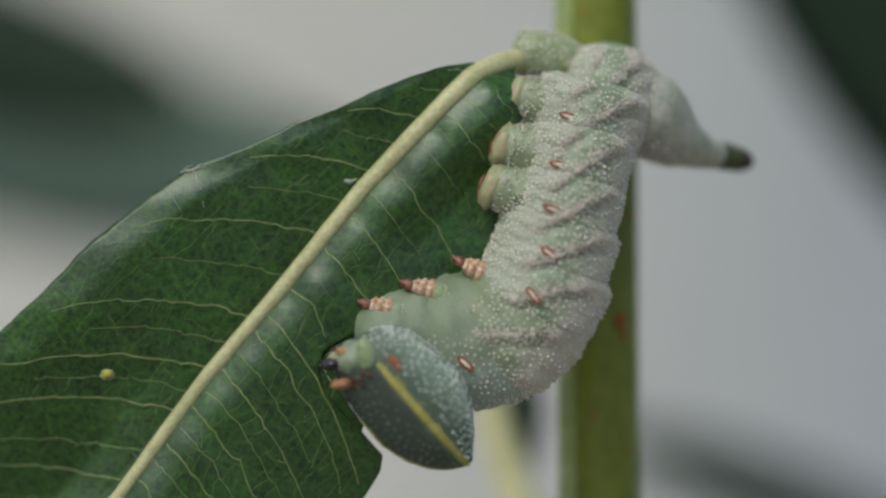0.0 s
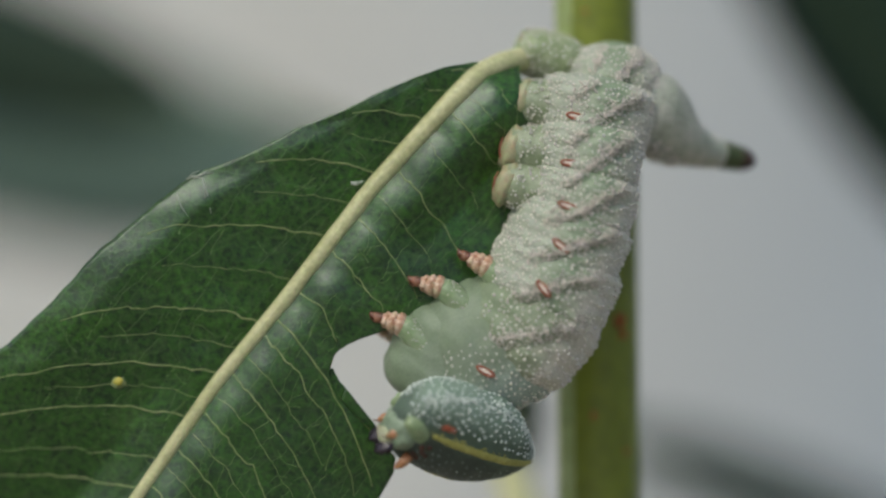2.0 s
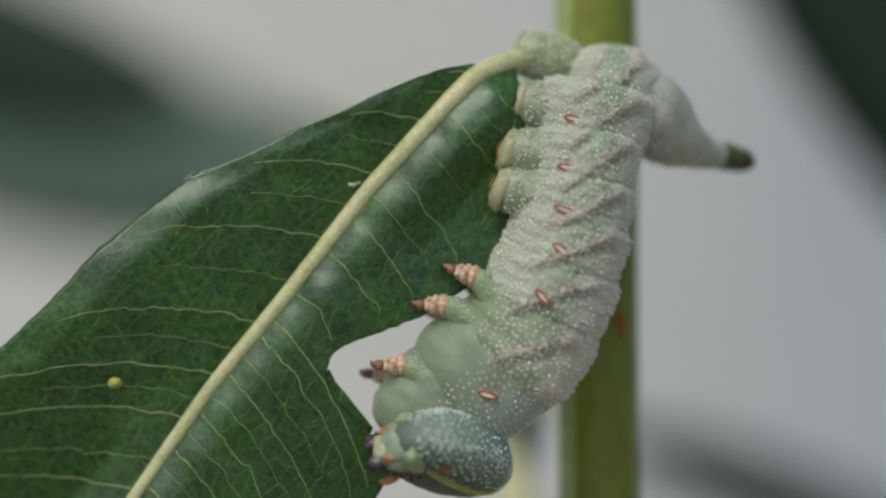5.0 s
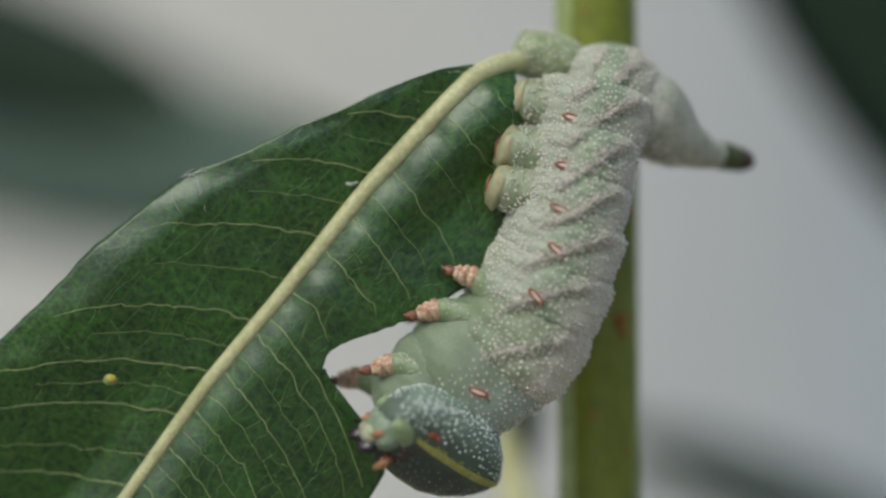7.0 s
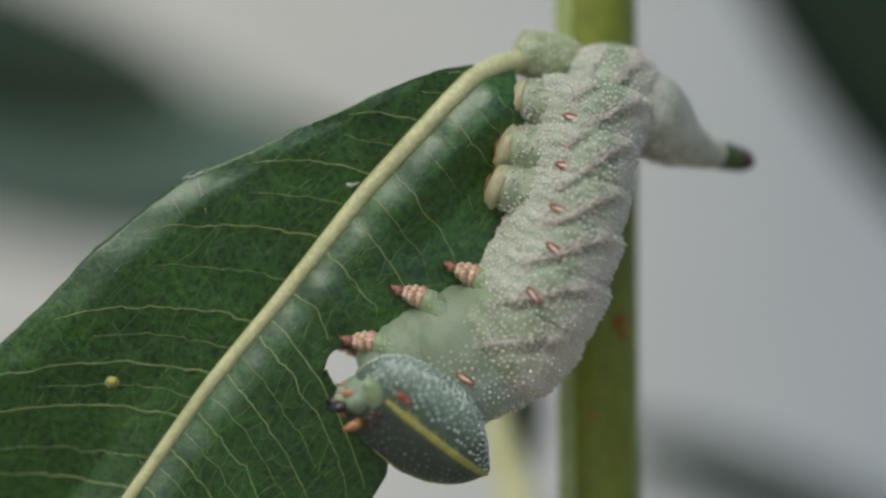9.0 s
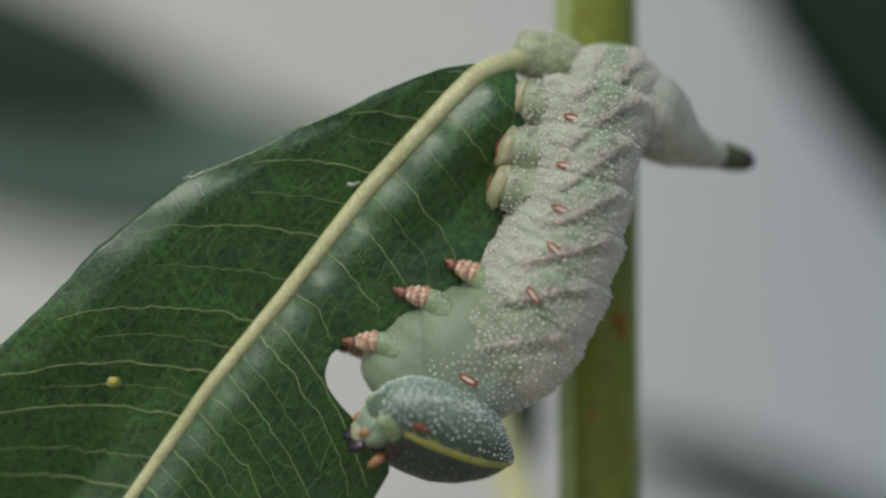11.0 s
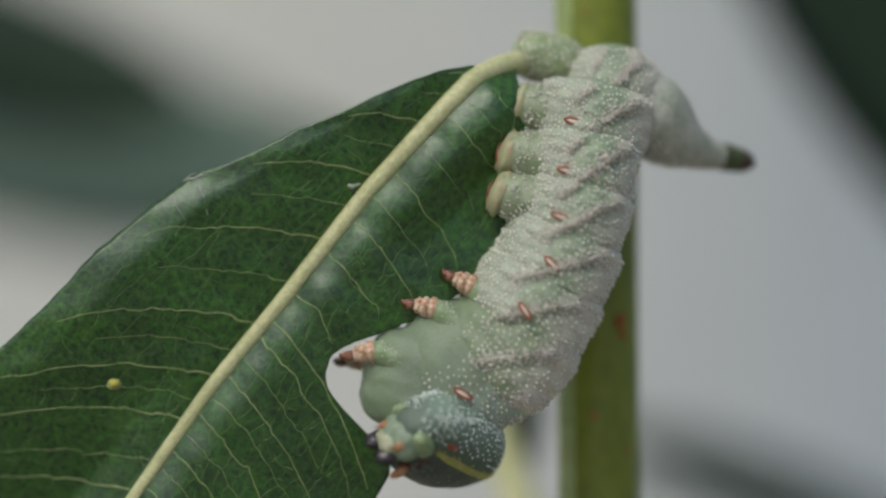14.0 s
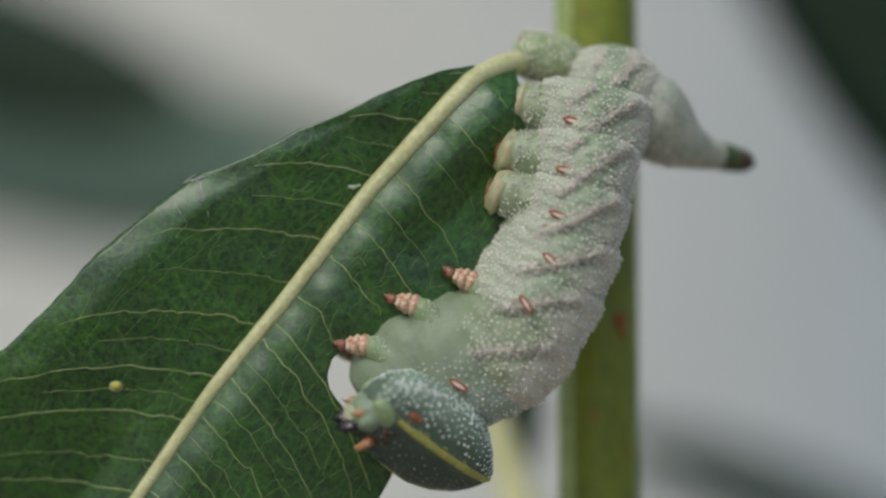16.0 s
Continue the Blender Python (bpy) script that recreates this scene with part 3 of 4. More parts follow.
def body_ring(name, parent, hl, hh, hw, skin, seed, spiracle=None, stripe=True, dense=1.0, bare=None, proleg=None, wide=0.86, rear=None, form=(0.94, 1.0)):
    """One ring of the body with its granules, oblique stripe, spiracle and proleg pair."""
    ob = part(name, ring_body(hl, hh, hw, seed, rear, stripe, form), skin, parent)
    rng = random.Random(seed)
    spots, chart = [], Spread()
    for _ in range(int(9000 * dense)):
        a = rng.uniform(-wide, wide)
        ang = rng.uniform(-math.pi, math.pi)
        up = math.sin(ang)
        if bare is not None and up < bare + 0.16 * rng.uniform(-1, 1):
            continue
        gone = ridge_gap(a, up)
        patch = stripe and -0.50 < gone < -0.10 and -0.30 < up < 0.72
        crowd = noise.noise(Vector((a * 3.1, ang * 3.1, seed)))
        gap = 11.0 + 2 * crowd if patch else (7.4 if up < -0.25 else 8.8) + 2.6 * crowd
        if not chart.free(a * hl, hw * ang, gap):
            continue
        r = rng.uniform(2.8, 4.1) if patch else rng.uniform(2.1, 3.6)
        spots.append((ring_place(hh, hw, a, ang, hl, rear, stripe, seed, form), r * U * (0.82 if skin is SKIN_FRONT else 0.95)))
    # saw-like row along the back
    for k in range(11 if dense > 0.1 else 0):
        a = -wide + 2 * wide * (k + 0.5) / 11
        for ang in (1.15, 1.3, 1.45, 1.57, 1.7, 1.85, 2.0):
            spots.append((ring_place(hh, hw, a + rng.uniform(-0.02, 0.02), ang + rng.uniform(-0.05, 0.05), hl, rear, stripe, seed, form), rng.uniform(2.8, 4.6) * U))
    granules(spots, ob)
    if stripe:
        for side in (0, 1):
            spots = []
            for shift in (-STEP, 0.0, STEP):
                line, rad = [], []
                for k in range(33):
                    s = k / 32
                    up = -0.48 + 1.16 * s
                    a = ridge_line(up) + shift
                    if abs(a) > 0.8:
                        continue
                    ang = math.asin(up)
                    if side:
                        ang = math.pi - ang
                    line.append(ring_place(hh, hw, a, ang, hl, rear, stripe, seed, form) * 0.995)
                    rad.append((0.8 + 2.4 * math.sin(math.pi * s) ** 0.7) * (1 + 0.9 * noise.noise(Vector((s * 9, seed, shift)))) * U)
                    for _ in range(12):
                        da, dn = rng.gauss(0.05, 0.17), rng.gauss(0, 0.04)
                        if abs(a + da) < 0.84:
                            spots.append((ring_place(hh, hw, a + da, ang + dn, hl, rear, stripe, seed, form), rng.uniform(1.3, 2.8) * U))
                if len(line) > 3:
                    part("stripe", tube(line, rad, 10, 0.15), STRIPE, ob, "raised pinkish white oblique stripe")
            granules(spots, ob, "pinkish white granules on the stripe", STRIPE)
    if spiracle:
        sa, su, tilt = spiracle
        for side in (0, 1):
            ang = math.asin(su)
            if side:
                ang = math.pi - ang
            p = ring_place(hh, hw, sa, ang, hl, rear, stripe, seed, form)
            p.y -= (0.9 if side == 0 else -0.9) * U
            turn = pose(0, 0, 0, 0, tilt, 0)
            ring = bmesh.new()
            rows = []
            for k in range(22):
                f = 2 * math.pi * k / 22
                c = Vector((4.8 * U * math.cos(f), 0, 17 * U * math.sin(f)))
                d = Vector((math.cos(f), 0, math.sin(f)))
                rows.append([ring.verts.new(c + d * 2.1 * U * math.cos(g) + Vector((0, 4 * U * math.sin(g), 0)))
                             for g in (2 * math.pi * h / 8 for h in range(8))])
            for k in range(22):
                n = rows[(k + 1) % 22]
                for h in range(8):
                    ring.faces.new((rows[k][h], rows[k][(h + 1) % 8], n[(h + 1) % 8], n[h]))
            bmesh.ops.transform(ring, matrix=Matrix.Translation(p) @ turn, verts=ring.verts)
            part("spiracle_rim", ring, SPIRACLE, ob, "rust-red oval rim")
            part("spiracle", blob(3.6 * U, 3.2 * U, 14.5 * U, p, turn), SLIT, ob, "pale oval breathing hole")
    if proleg:
        px, pz, ln = proleg
        for side in (-1, 1):
            y = side * hw * 0.24 * U
            foot = Vector((px * U, y * 0.9, pz * U))
            root = Vector((px * 0.4 * U, y * 0.85, (pz + ln + 66) * U))
            pts = [root.lerp(foot, k / 6) for k in range(7)]
            part("proleg", tube(pts, [34 * U, 52 * U, 54 * U, 50 * U, 45 * U, 41 * U, 37 * U], 24, 0.85), PROLEG, ob, "fleshy green proleg")
            spots = []
            for _ in range(520):
                f = 0.88 * rng.random() ** 1.5
                g = rng.uniform(0, 2 * math.pi)
                w = 54.5 - 2 * f - 15 * f * f
                spots.append((root.lerp(foot, f) + Vector((w * math.cos(g) * U, 0.9 * w * math.sin(g) * U, 0)), rng.uniform(1.5, 2.6) * U))
            granules(spots, ob)
            part("foot_pad", blob(41 * U, 34 * U, 20 * U, foot + Vector((1 * U, side * 2 * U, 5 * U)), pose(0, 0, 0, 0, 9, 0), 3, 0.22), PAD, ob, "pale pink clasping pad")
            part("hook_row", tube([foot + Vector((x * U, side * 8 * U, (-17.5 + 0.010 * x * x) * U)) for x in (-16, -4, 8, 20, 30, 38)],
                                  [0.8 * U, 1.6 * U, 2.0 * U, 2.2 * U, 2.2 * U, 1.4 * U], 6), HOOK, ob, "rust-red row of hooks")
    return ob


def uneven(bm, amount, fineness):
    for v in bm.verts:
        v.co += v.co.normalized() * amount * noise.noise(v.co * fineness)
    return bm


def build_leg(parent, long=1.0):
    """A jointed leg: the local x axis points to the claw."""
    leg = part("leg", tube([Vector((x * U, 0, z * U)) for x, z in ((-105, 46), (-85, 34), (-62, 19), (-42, 8), (-28, 2), (-20, 0))], [27 * U, 28 * U, 27 * U, 24 * U, 21 * U, 17 * U], 16), COXA, parent)
    rng = random.Random(31)
    spots = []
    for _ in range(150):
        x = rng.uniform(-100, -34)
        g = rng.uniform(0, 6.28)
        w = curve_table([(-105, 27), (-62, 27), (-42, 24), (-20, 17)], x)
        spots.append((Vector((x * U, w * math.cos(g) * U, (curve_table([(-105, 46), (-85, 34), (-62, 19), (-42, 8), (-28, 2), (-20, 0)], x) + w * math.sin(g)) * U)), rng.uniform(1.2, 2.1) * U))
    granules(spots, leg)
    x = -24
    for r, ln, m, knobs in ((19.5, 14, LEG_CREAM, 5), (17, 13, LEG_CREAM, 4), (13.5, 10, LEG_CREAM, 5), (10, 5, CLAW, 0), (9.5, 10, LEG_ORANGE, 2)):
        ln *= long
        lift = 0.4 * (x + 24) * 0.18
        part("joint", uneven(tube([Vector((k * U, 0, (z + lift) * U)) for k, z in ((x - 3, 0), (x + ln * 0.25, 0.8), (x + ln * 0.7, 0.8), (x + ln + 3, 0.5))],
                           [r * 0.80 * U, r * U, r * 0.97 * U, r * 0.74 * U], 14), 5 * U, 3200), m, leg,
             {LEG_CREAM: "cream ring flushed with orange", CLAW: "blackish ring"}.get(m, "red-brown joint"))
        for k in range(knobs):
            g = 6.28 * k / knobs + x * 1.7
            w = 4.6 if r > 12 else 2.4
            part("spur", blob((w + 0.6 * (k % 3)) * U, w * U, w * 0.9 * U, Vector(((x + ln * (0.5 + 0.12 * (k % 2))) * U, r * 0.84 * math.cos(g) * U, (r * 0.84 * math.sin(g) + lift) * U)), sub=2, wobble=0.3), m, leg)
        x += ln
    part("claw", tube([Vector((x * U, 0, 4 * U)), Vector(((x + 5) * U, 0, 4 * U)), Vector(((x + 9) * U, 0, 1 * U)), Vector(((x + 11) * U, 0, -3 * U))],
                      [7.5 * U, 6.0 * U, 3.5 * U, 1.0 * U], 10), CLAW, leg, "dark brown claw")
    return leg


HEAD_ROWS = [(-52, -58, -4, 14), (-45, -66, 22, 28), (-33, -74, 44, 42), (0, -88, 70, 54), (60, -96, 85, 60), (120, -95, 87, 60),
             (165, -82, 70, 53), (200, -62, 44, 40), (222, -42, 22, 27), (236, -20, 10, 15), (243, -6, 3, 4)]


def head_row(x):
    return [curve_table([(r[0], r[k]) for r in HEAD_ROWS], x) for k in (1, 2, 3)]


def head_point(x, ang):
    """A place on the head: flat face below the stripe (ang 0), full cheek above it."""
    lo, hi, w = head_row(x)
    cs, sn = math.cos(ang), math.sin(ang)
    e = 0.72 if sn > 0 else 1.22
    cy = math.copysign(abs(cs) ** e, cs)
    cz = math.copysign(abs(sn) ** e, sn)
    keel = -6
    z = keel + (hi - keel) * cz if sn > 0 else keel + (keel - lo) * cz
    crease = 1 - 0.05 * math.exp(-((ang + 0.22) / 0.12) ** 2)
    return Vector((x * U, -w * cy * crease * U, z * U))


def build_head(parent):
    bm = bmesh.new()
    rows = []
    na, nt = 60, 72
    xs = [-52 + 295 * i / na for i in range(na + 1)]
    for x in xs:
        row = []
        for k in range(nt):
            p = head_point(x, 2 * math.pi * k / nt)
            f = 1 + 0.022 * noise.noise(p * 900) + 0.012 * noise.noise(p * 2600)
            row.append(bm.verts.new(Vector((p.x, p.y * f, p.z * f))))
        rows.append(row)
    for a, b in zip(rows, rows[1:]):
        for k in range(nt):
            bm.faces.new((a[k], a[(k + 1) % nt], b[(k + 1) % nt], b[k]))
    bm.faces.new(rows[0])
    bm.faces.new(rows[-1])
    bmesh.ops.smooth_vert(bm, verts=bm.verts, factor=0.5, use_axis_x=True, use_axis_y=True, use_axis_z=True)
    head = part("head", bm, HEAD_SKIN, parent, "dark green triangular head with yellow side stripes")
    rng = random.Random(77)
    # one stripe borders the face on each side and they meet at the crown
    for ang, thick, x0 in ((0.0, 1.0, 4), (-1.46, 0.35, 60)):
        line, beads = [], []
        for k in range(27):
            x = x0 + (240 - x0) * k / 26
            p = head_point(x, ang)
            line.append(p)
            for _ in range(4):
                beads.append((head_point(x + rng.uniform(-5, 5), ang + rng.gauss(0, 0.035)), rng.uniform(1.2, 2.6) * thick * U))
        rad = [thick * U * (3.5 + 3.6 * min(1, k / 4) - 1.6 * max(0, k - 20) / 6 + 1.2 * noise.noise(Vector((k * 0.7, ang, 0)))) for k in range(27)]
        part("stripe", tube(line, rad, 10, 0.45), YELLOW, head, "yellow stripe from jaw to crown")
        granules(beads, head, "tiny yellow granules on the stripe", YELLOW)
    spots, dim, chart = [], [], Spread()
    for _ in range(9000):
        x = rng.uniform(-44, 232)
        ang = rng.uniform(-math.pi, math.pi)
        near = ang if abs(ang) < math.pi / 2 else (math.pi - abs(ang)) * (1 if ang > 0 else -1)
        if -0.20 < near < 0.16:
            continue
        p = head_point(x, ang)
        if not chart.free(x, ang * 62, 8.4 if near > 0 else 10.5):
            continue
        if near > 0:
            spots.append((p, rng.uniform(2.0, 3.5) * U))
        else:
            dim.append((p, rng.uniform(1.3, 2.1) * U))
    # a crowded row along the crest of each cheek
    for side in (1, -1):
        for k in range(120):
            p = head_point(rng.uniform(-40, 205), rng.gauss(1.0, 0.10))
            p.y *= side
            spots.append((p, rng.uniform(2.0, 3.4) * U))
    granules(spots, head, "tiny greenish white granules", HEAD_GRAIN)
    granules(dim, head, "tiny dull bluish granules on the face", FACE_GRAIN)
    part("face_shield", blob(35 * U, 47 * U, 46 * U, Vector((-21 * U, 0, -28 * U)), pose(0, 0, 0, 0, 30, 0), 4, 0.10), FRONS, head, "pale grey-green shield over the mouth")
    part("labrum", blob(18 * U, 30 * U, 20 * U, Vector((-42 * U, 0, -52 * U)), pose(0, 0, 0, 0, 30, 0), 3, 0.18), LABRUM, head, "pale cream upper lip")
    for s in (-1, 1):
        part("mandible", blob(10 * U, 18 * U, 20 * U, Vector((-45 * U, s * 19 * U, -68 * U)), pose(0, 0, 0, 0, 35, 0), 3, 0.25), JAW, head, "blackish jaw")
        part("antenna", tube([Vector((-2 * U, s * 32 * U, -66 * U)), Vector((-8 * U, s * 38 * U, -76 * U)), Vector((-14 * U, s * 40 * U, -85 * U)), Vector((-18 * U, s * 39 * U, -93 * U))],
                             [9.5 * U, 9 * U, 7 * U, 3 * U], 12), PALP_BROWN, head, "short orange antenna")
        part("palp", tube([Vector((-40 * U, s * 24 * U, -34 * U)), Vector((-50 * U, s * 27 * U, -40 * U)), Vector((-57 * U, s * 26 * U, -48 * U))], [10 * U, 8 * U, 3 * U], 12), PALP_BROWN, head, "short orange palp")
        part("bristle", tube([Vector((-57 * U, s * 26 * U, -48 * U)), Vector((-63 * U, s * 26 * U, -50 * U)), Vector((-68 * U, s * 25 * U, -47 * U))], [1.6 * U, 1.2 * U, 0.5 * U], 6), CLAW, head, "fine dark bristle")
        part("cheek", blob(34 * U, 18 * U, 22 * U, Vector((-14 * U, s * 36 * U, -10 * U)), pose(0, 0, 0, 0, 20, 0), 3, 0.2), PALE_GREEN, head, "pale lime-green cheek")
        for x, z in ((2, -36), (9, -46), (0, -56), (13, -30), (18, -50), (10, -62)):
            lo, hi, w = head_row(x)
            q = (z + 6) / (-6 - lo)
            ang = math.asin(-min(1, abs(q)) ** (1 / 1.22))
            p = head_point(x, ang)
            p.y *= -s
            part("eye", blob(5.5 * U, 3.5 * U, 5 * U, p, sub=2, wobble=0.3), EYE, head, "tiny dark simple eye")
        p = head_point(26, 0.17)
        p.y *= -s
        part("mark", blob(17 * U, 3 * U, 6 * U, p, wobble=0.6, sub=3), SPIRACLE, head, "rust-brown smudge")
    return head


def build_caterpillar():
    cat = new("caterpillar")
    cat.location = at(930, 130, 0)
    tagged(cat, "pale green horned caterpillar with white granules, feeding on the leaf", "caterpillar")
    body = {}
    body["A6"] = body_ring("abdomen_ring", cat, 72, 88, 92, SKIN, 6, None, True, 1, rear=2.1)
    body["A5"] = body_ring("abdomen_ring", cat, 66, 122, 108, SKIN, 5, (0.26, -0.40, 2), proleg=(6, -148, 60), form=(0.94, 0.76))
    body["A4"] = body_ring("abdomen_ring", cat, 64, 118, 110, SKIN, 4, (0.28, -0.41, 0), proleg=(4, -152, 60), form=(0.94, 0.70))
    body["A3"] = body_ring("abdomen_ring", cat, 64, 114, 110, SKIN, 3, (0.26, -0.32, 4), proleg=(4, -150, 60), form=(0.94, 0.76))
    body["A2"] = body_ring("abdomen_ring", cat, 68, 112, 110, SKIN, 2, (0.22, -0.15, 16), form=(1.06, 0.88))
    body["A1"] = body_ring("abdomen_ring", cat, 69.5, 118, 110, SKIN, 1, (0.28, -0.10, 26), form=(1.0, 0.98))
    body["T3"] = body_ring("thorax_ring", cat, 96, 112, 104, SKIN_MID, 13, None, True, 1.6, -0.55, form=(1.16, 1.0))
    body["T2"] = body_ring("thorax_ring", cat, 112, 110, 94, SKIN_FRONT, 12, (0.24, 0.2, -38), False, 1.7, -0.14, form=(1.24, 1.0))
    body["T1"] = body_ring("thorax_ring", cat, 94, 96, 76, SKIN_FRONT, 11, None, False, 1.3, 0.08, form=(1.11, 1.0))
    # the tail end curls away behind the others
    body["A7"] = body_ring("abdomen_ring", cat, 70, 88, 88, SKIN, 7, None, True, rear=2.1)
    body["A8"] = body_ring("abdomen_ring", cat, 70, 78, 80, SKIN, 8, None, False, rear=2.1)
    body["A10"] = body_ring("abdomen_ring", cat, 71, 48, 60, CLASPER, 10, None, False, 0.05, rear=2.4)
    for side in (-1, 1):
        part("foot_pad", blob(14 * U, 26 * U, 26 * U, Vector((52 * U, side * 22 * U, -8 * U)), pose(0, 0, 0, 0, -15, 0), 3, 0.3), PROLEG, body["A10"], "fleshy green clasping pad")
        part("hook_row", tube([Vector(((62 - 0.012 * z * z) * U, side * 34 * U, (z - 8) * U)) for z in (-26, -14, 0, 12, 24)], [1.5 * U, 3 * U, 3.4 * U, 3 * U, 1.5 * U], 6), HOOK, body["A10"], "rust-red row of hooks")
    profile = [(-52, -66, 52, -3.0), (-25, -56, 70, -2.7), (8, -36, 77, -2.3), (36, -14, 68, -1.8), (57, 2, 56, -1.5), (70, 10, 48, -1.2), (84, 17, 41, -0.9),
               (98, 23, 36, -0.5), (114, 29, 31, -0.1), (134, 33, 27, 0.4), (154, 37, 25, 0.8), (172, 41, 23, 1.1), (188, 44, 20, 1.4), (200, 47, 15, 1.6), (208, 50, 8, 1.8)]

    def horn_at(x0, x1, n, proud):
        """Centre line and radii of a stretch of the horn."""
        xs = [x0 + (x1 - x0) * k / (n - 1) for k in range(n)]
        col = lambda c, x: curve_table([(q[0], q[c]) for q in profile], x)
        return [Vector((x * U, col(3, x) * 1e-3, -col(1, x) * U)) for x in xs], [(col(2, x) + proud * math.sin(math.pi * (0.15 + 0.7 * k / (n - 1)))) * U for k, x in enumerate(xs)]

    horn = part("horn", tube(*horn_at(-52, 204, 40, 0.0), 32), HORN, cat, "grey-green tapering tail horn")
    part("horn_band", tube(*horn_at(144, 188, 9, 1.2), 24), HORN_DARK, horn, "blackish green band")
    part("horn_tip", tube(*horn_at(178, 208, 8, 2.2), 24), HORN_TIP, horn, "dark brown blunt tip")
    rng = random.Random(5)
    spots = []
    for _ in range(2200):
        s = rng.random() ** 1.5
        g = rng.uniform(0, 2 * math.pi)
        x = -25 + 167 * s
        z = curve_table([(q[0], q[1]) for q in profile], x)
        r = curve_table([(q[0], q[2]) for q in profile], x)
        deep = curve_table([(q[0], q[3]) for q in profile], x)
        spots.append((Vector((x * U + 0.2 * r * U * math.sin(g), deep * 1e-3 + r * U * math.cos(g), -z * U + r * U * math.sin(g))), rng.uniform(1.6, 3.2) * U * (1 - 0.4 * s)))
    granules(spots, horn)
    body["horn"] = horn
    body["head"] = build_head(cat)
    for k in ("L1", "L2", "L3"):
        body[k] = build_leg(cat, 1.0)
        body[k + "far"] = build_leg(cat, 1.0)
    return cat, body


# ---- assembly ----
build_setting()
stem = build_stem()
main_leaf = build_leaf()
scraps = build_scraps()
far_leaf("large dark green leaf far behind the stem", (2035, 760), (1205, -420), 255, 95, 105, LEAF_FAR, 0, -0.65, (1060, -900))
far_leaf("dull green leaf far behind beside the stem", (1720, 1010), (1080, 775), 115, 130, 160, LEAF_FAR, 0.0, 0.3, (1066, 760))
far_leaf("dark green leaf far behind the bitten leaf", (-640, -85), (355, 185), 245, 140, 150, LEAF_FAR, 0, 0.25, (1058, 520))
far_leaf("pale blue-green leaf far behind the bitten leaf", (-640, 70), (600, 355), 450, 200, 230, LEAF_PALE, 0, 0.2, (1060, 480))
build_shoot()
far_leaf("small dark leaf behind the caterpillar", (930, 830), (915, 640), 45, 40, 44, LEAF_FAR, 0, 0.2, (1060, 560))
cat, body = build_caterpillar()

TIMES = [0, 0.5, 1, 1.5, 2, 2.5, 3, 3.5, 4, 6.5, 7, 7.5, 8, 8.5, 9, 11.5, 12, 12.5, 13, 13.5, 14, 14.5, 15, 15.5, 16]
SWAY = [0, 0.04, 0.12, 0.12, 1.34, 1.58, 1.41, 1.52, 1.56, 0.46, 0.51, 0.39, 0.54, 0.67, 0.83, 1.14, 1.47, 0.98, 1.2, 1.37, 1.09, 1.24, 1.11, 1.34, 1.42]
SWAY_X = [0, 0.6, 0.2, -0.2, 6.5, 7.7, 6.9, 6.6, 5.2, 0.1, 0.3, 0.3, 0.6, 0.7, 0.4, 2.1, 4.0, 1.2, 2.2, 2.3, 1.5, 1.9, 1.0, 1.7, 1.7]
SWAY_Y = [0, 0.5, -0.6, -1.5, -2.7, -3.1, -1.1, -1.3, -1.2, 3.0, 2.6, 2.4, 2.1, 3.1, 2.6, 0.7, 1.1, 3.1, 2.7, 1.8, 3.3, 3.3, 3.5, 3.4, 3.2]
# plan tracks of marks on the body, x and y at those times
A4X = [988, 988, 988, 991, 1006, 1008, 1006, 1006, 1005, 997, 997, 995, 995, 995, 997, 1001, 1006, 1000, 1001, 1001, 1000, 1000, 997, 998, 998]
A4Y = [294, 294, 294, 291, 288, 291, 291, 291, 296, 296, 294, 296, 296, 296, 294, 294, 296, 299, 299, 300, 302, 300, 299, 300, 302]
A3X = [980, 982, 980, 986, 1005, 1006, 1005, 1005, 1003, 994, 992, 992, 991, 991, 991, 998, 1003, 995, 995, 997, 994, 994, 989, 991, 991]
A3Y = [372, 374, 374, 371, 366, 368, 369, 368, 371, 372, 371, 374, 374, 374, 372, 374, 377, 381, 381, 384, 386, 384, 383, 383, 384]
A2X = [983, 983, 982, 986, 1003, 1006, 1006, 1008, 1008, 995, 995, 992, 992, 991, 992, 994, 998, 991, 991, 989, 988, 988, 983, 985, 986]
A2Y = [452, 453, 452, 449, 441, 443, 446, 443, 444, 449, 447, 453, 452, 450, 447, 450, 458, 464, 464, 469, 473, 470, 467, 466, 467]
A1X = [948, 946, 945, 949, 965, 968, 966, 972, 971, 952, 952, 946, 946, 946, 948, 948, 952, 942, 943, 939, 934, 937, 934, 936, 936]
A1Y = [518, 521, 519, 514, 505, 508, 514, 511, 514, 521, 519, 527, 525, 522, 518, 518, 527, 533, 533, 539, 545, 541, 536, 533, 534]
T1X = [810, 805, 805, 835, 866, 867, 861, 865, 862, 853, 845, 836, 831, 825, 816, 842, 848, 831, 831, 828, 827, 825, 812, 804, 810]
T1Y = [609, 612, 614, 625, 643, 680, 683, 691, 705, 678, 671, 660, 657, 649, 637, 643, 651, 658, 660, 663, 663, 658, 649, 646, 646]
L1X = [671, 672, 671, 672, 692, 701, 690, 712, 700, 690, 672, 650, 640, 640, 640, 650, 656, 636, 638, 645, 640, 637, 626, 626, 628]
L1Y = [541, 542, 541, 548, 567, 596, 630, 645, 643, 648, 648, 630, 606, 604, 602, 604, 610, 624, 622, 631, 624, 616, 609, 611, 609]
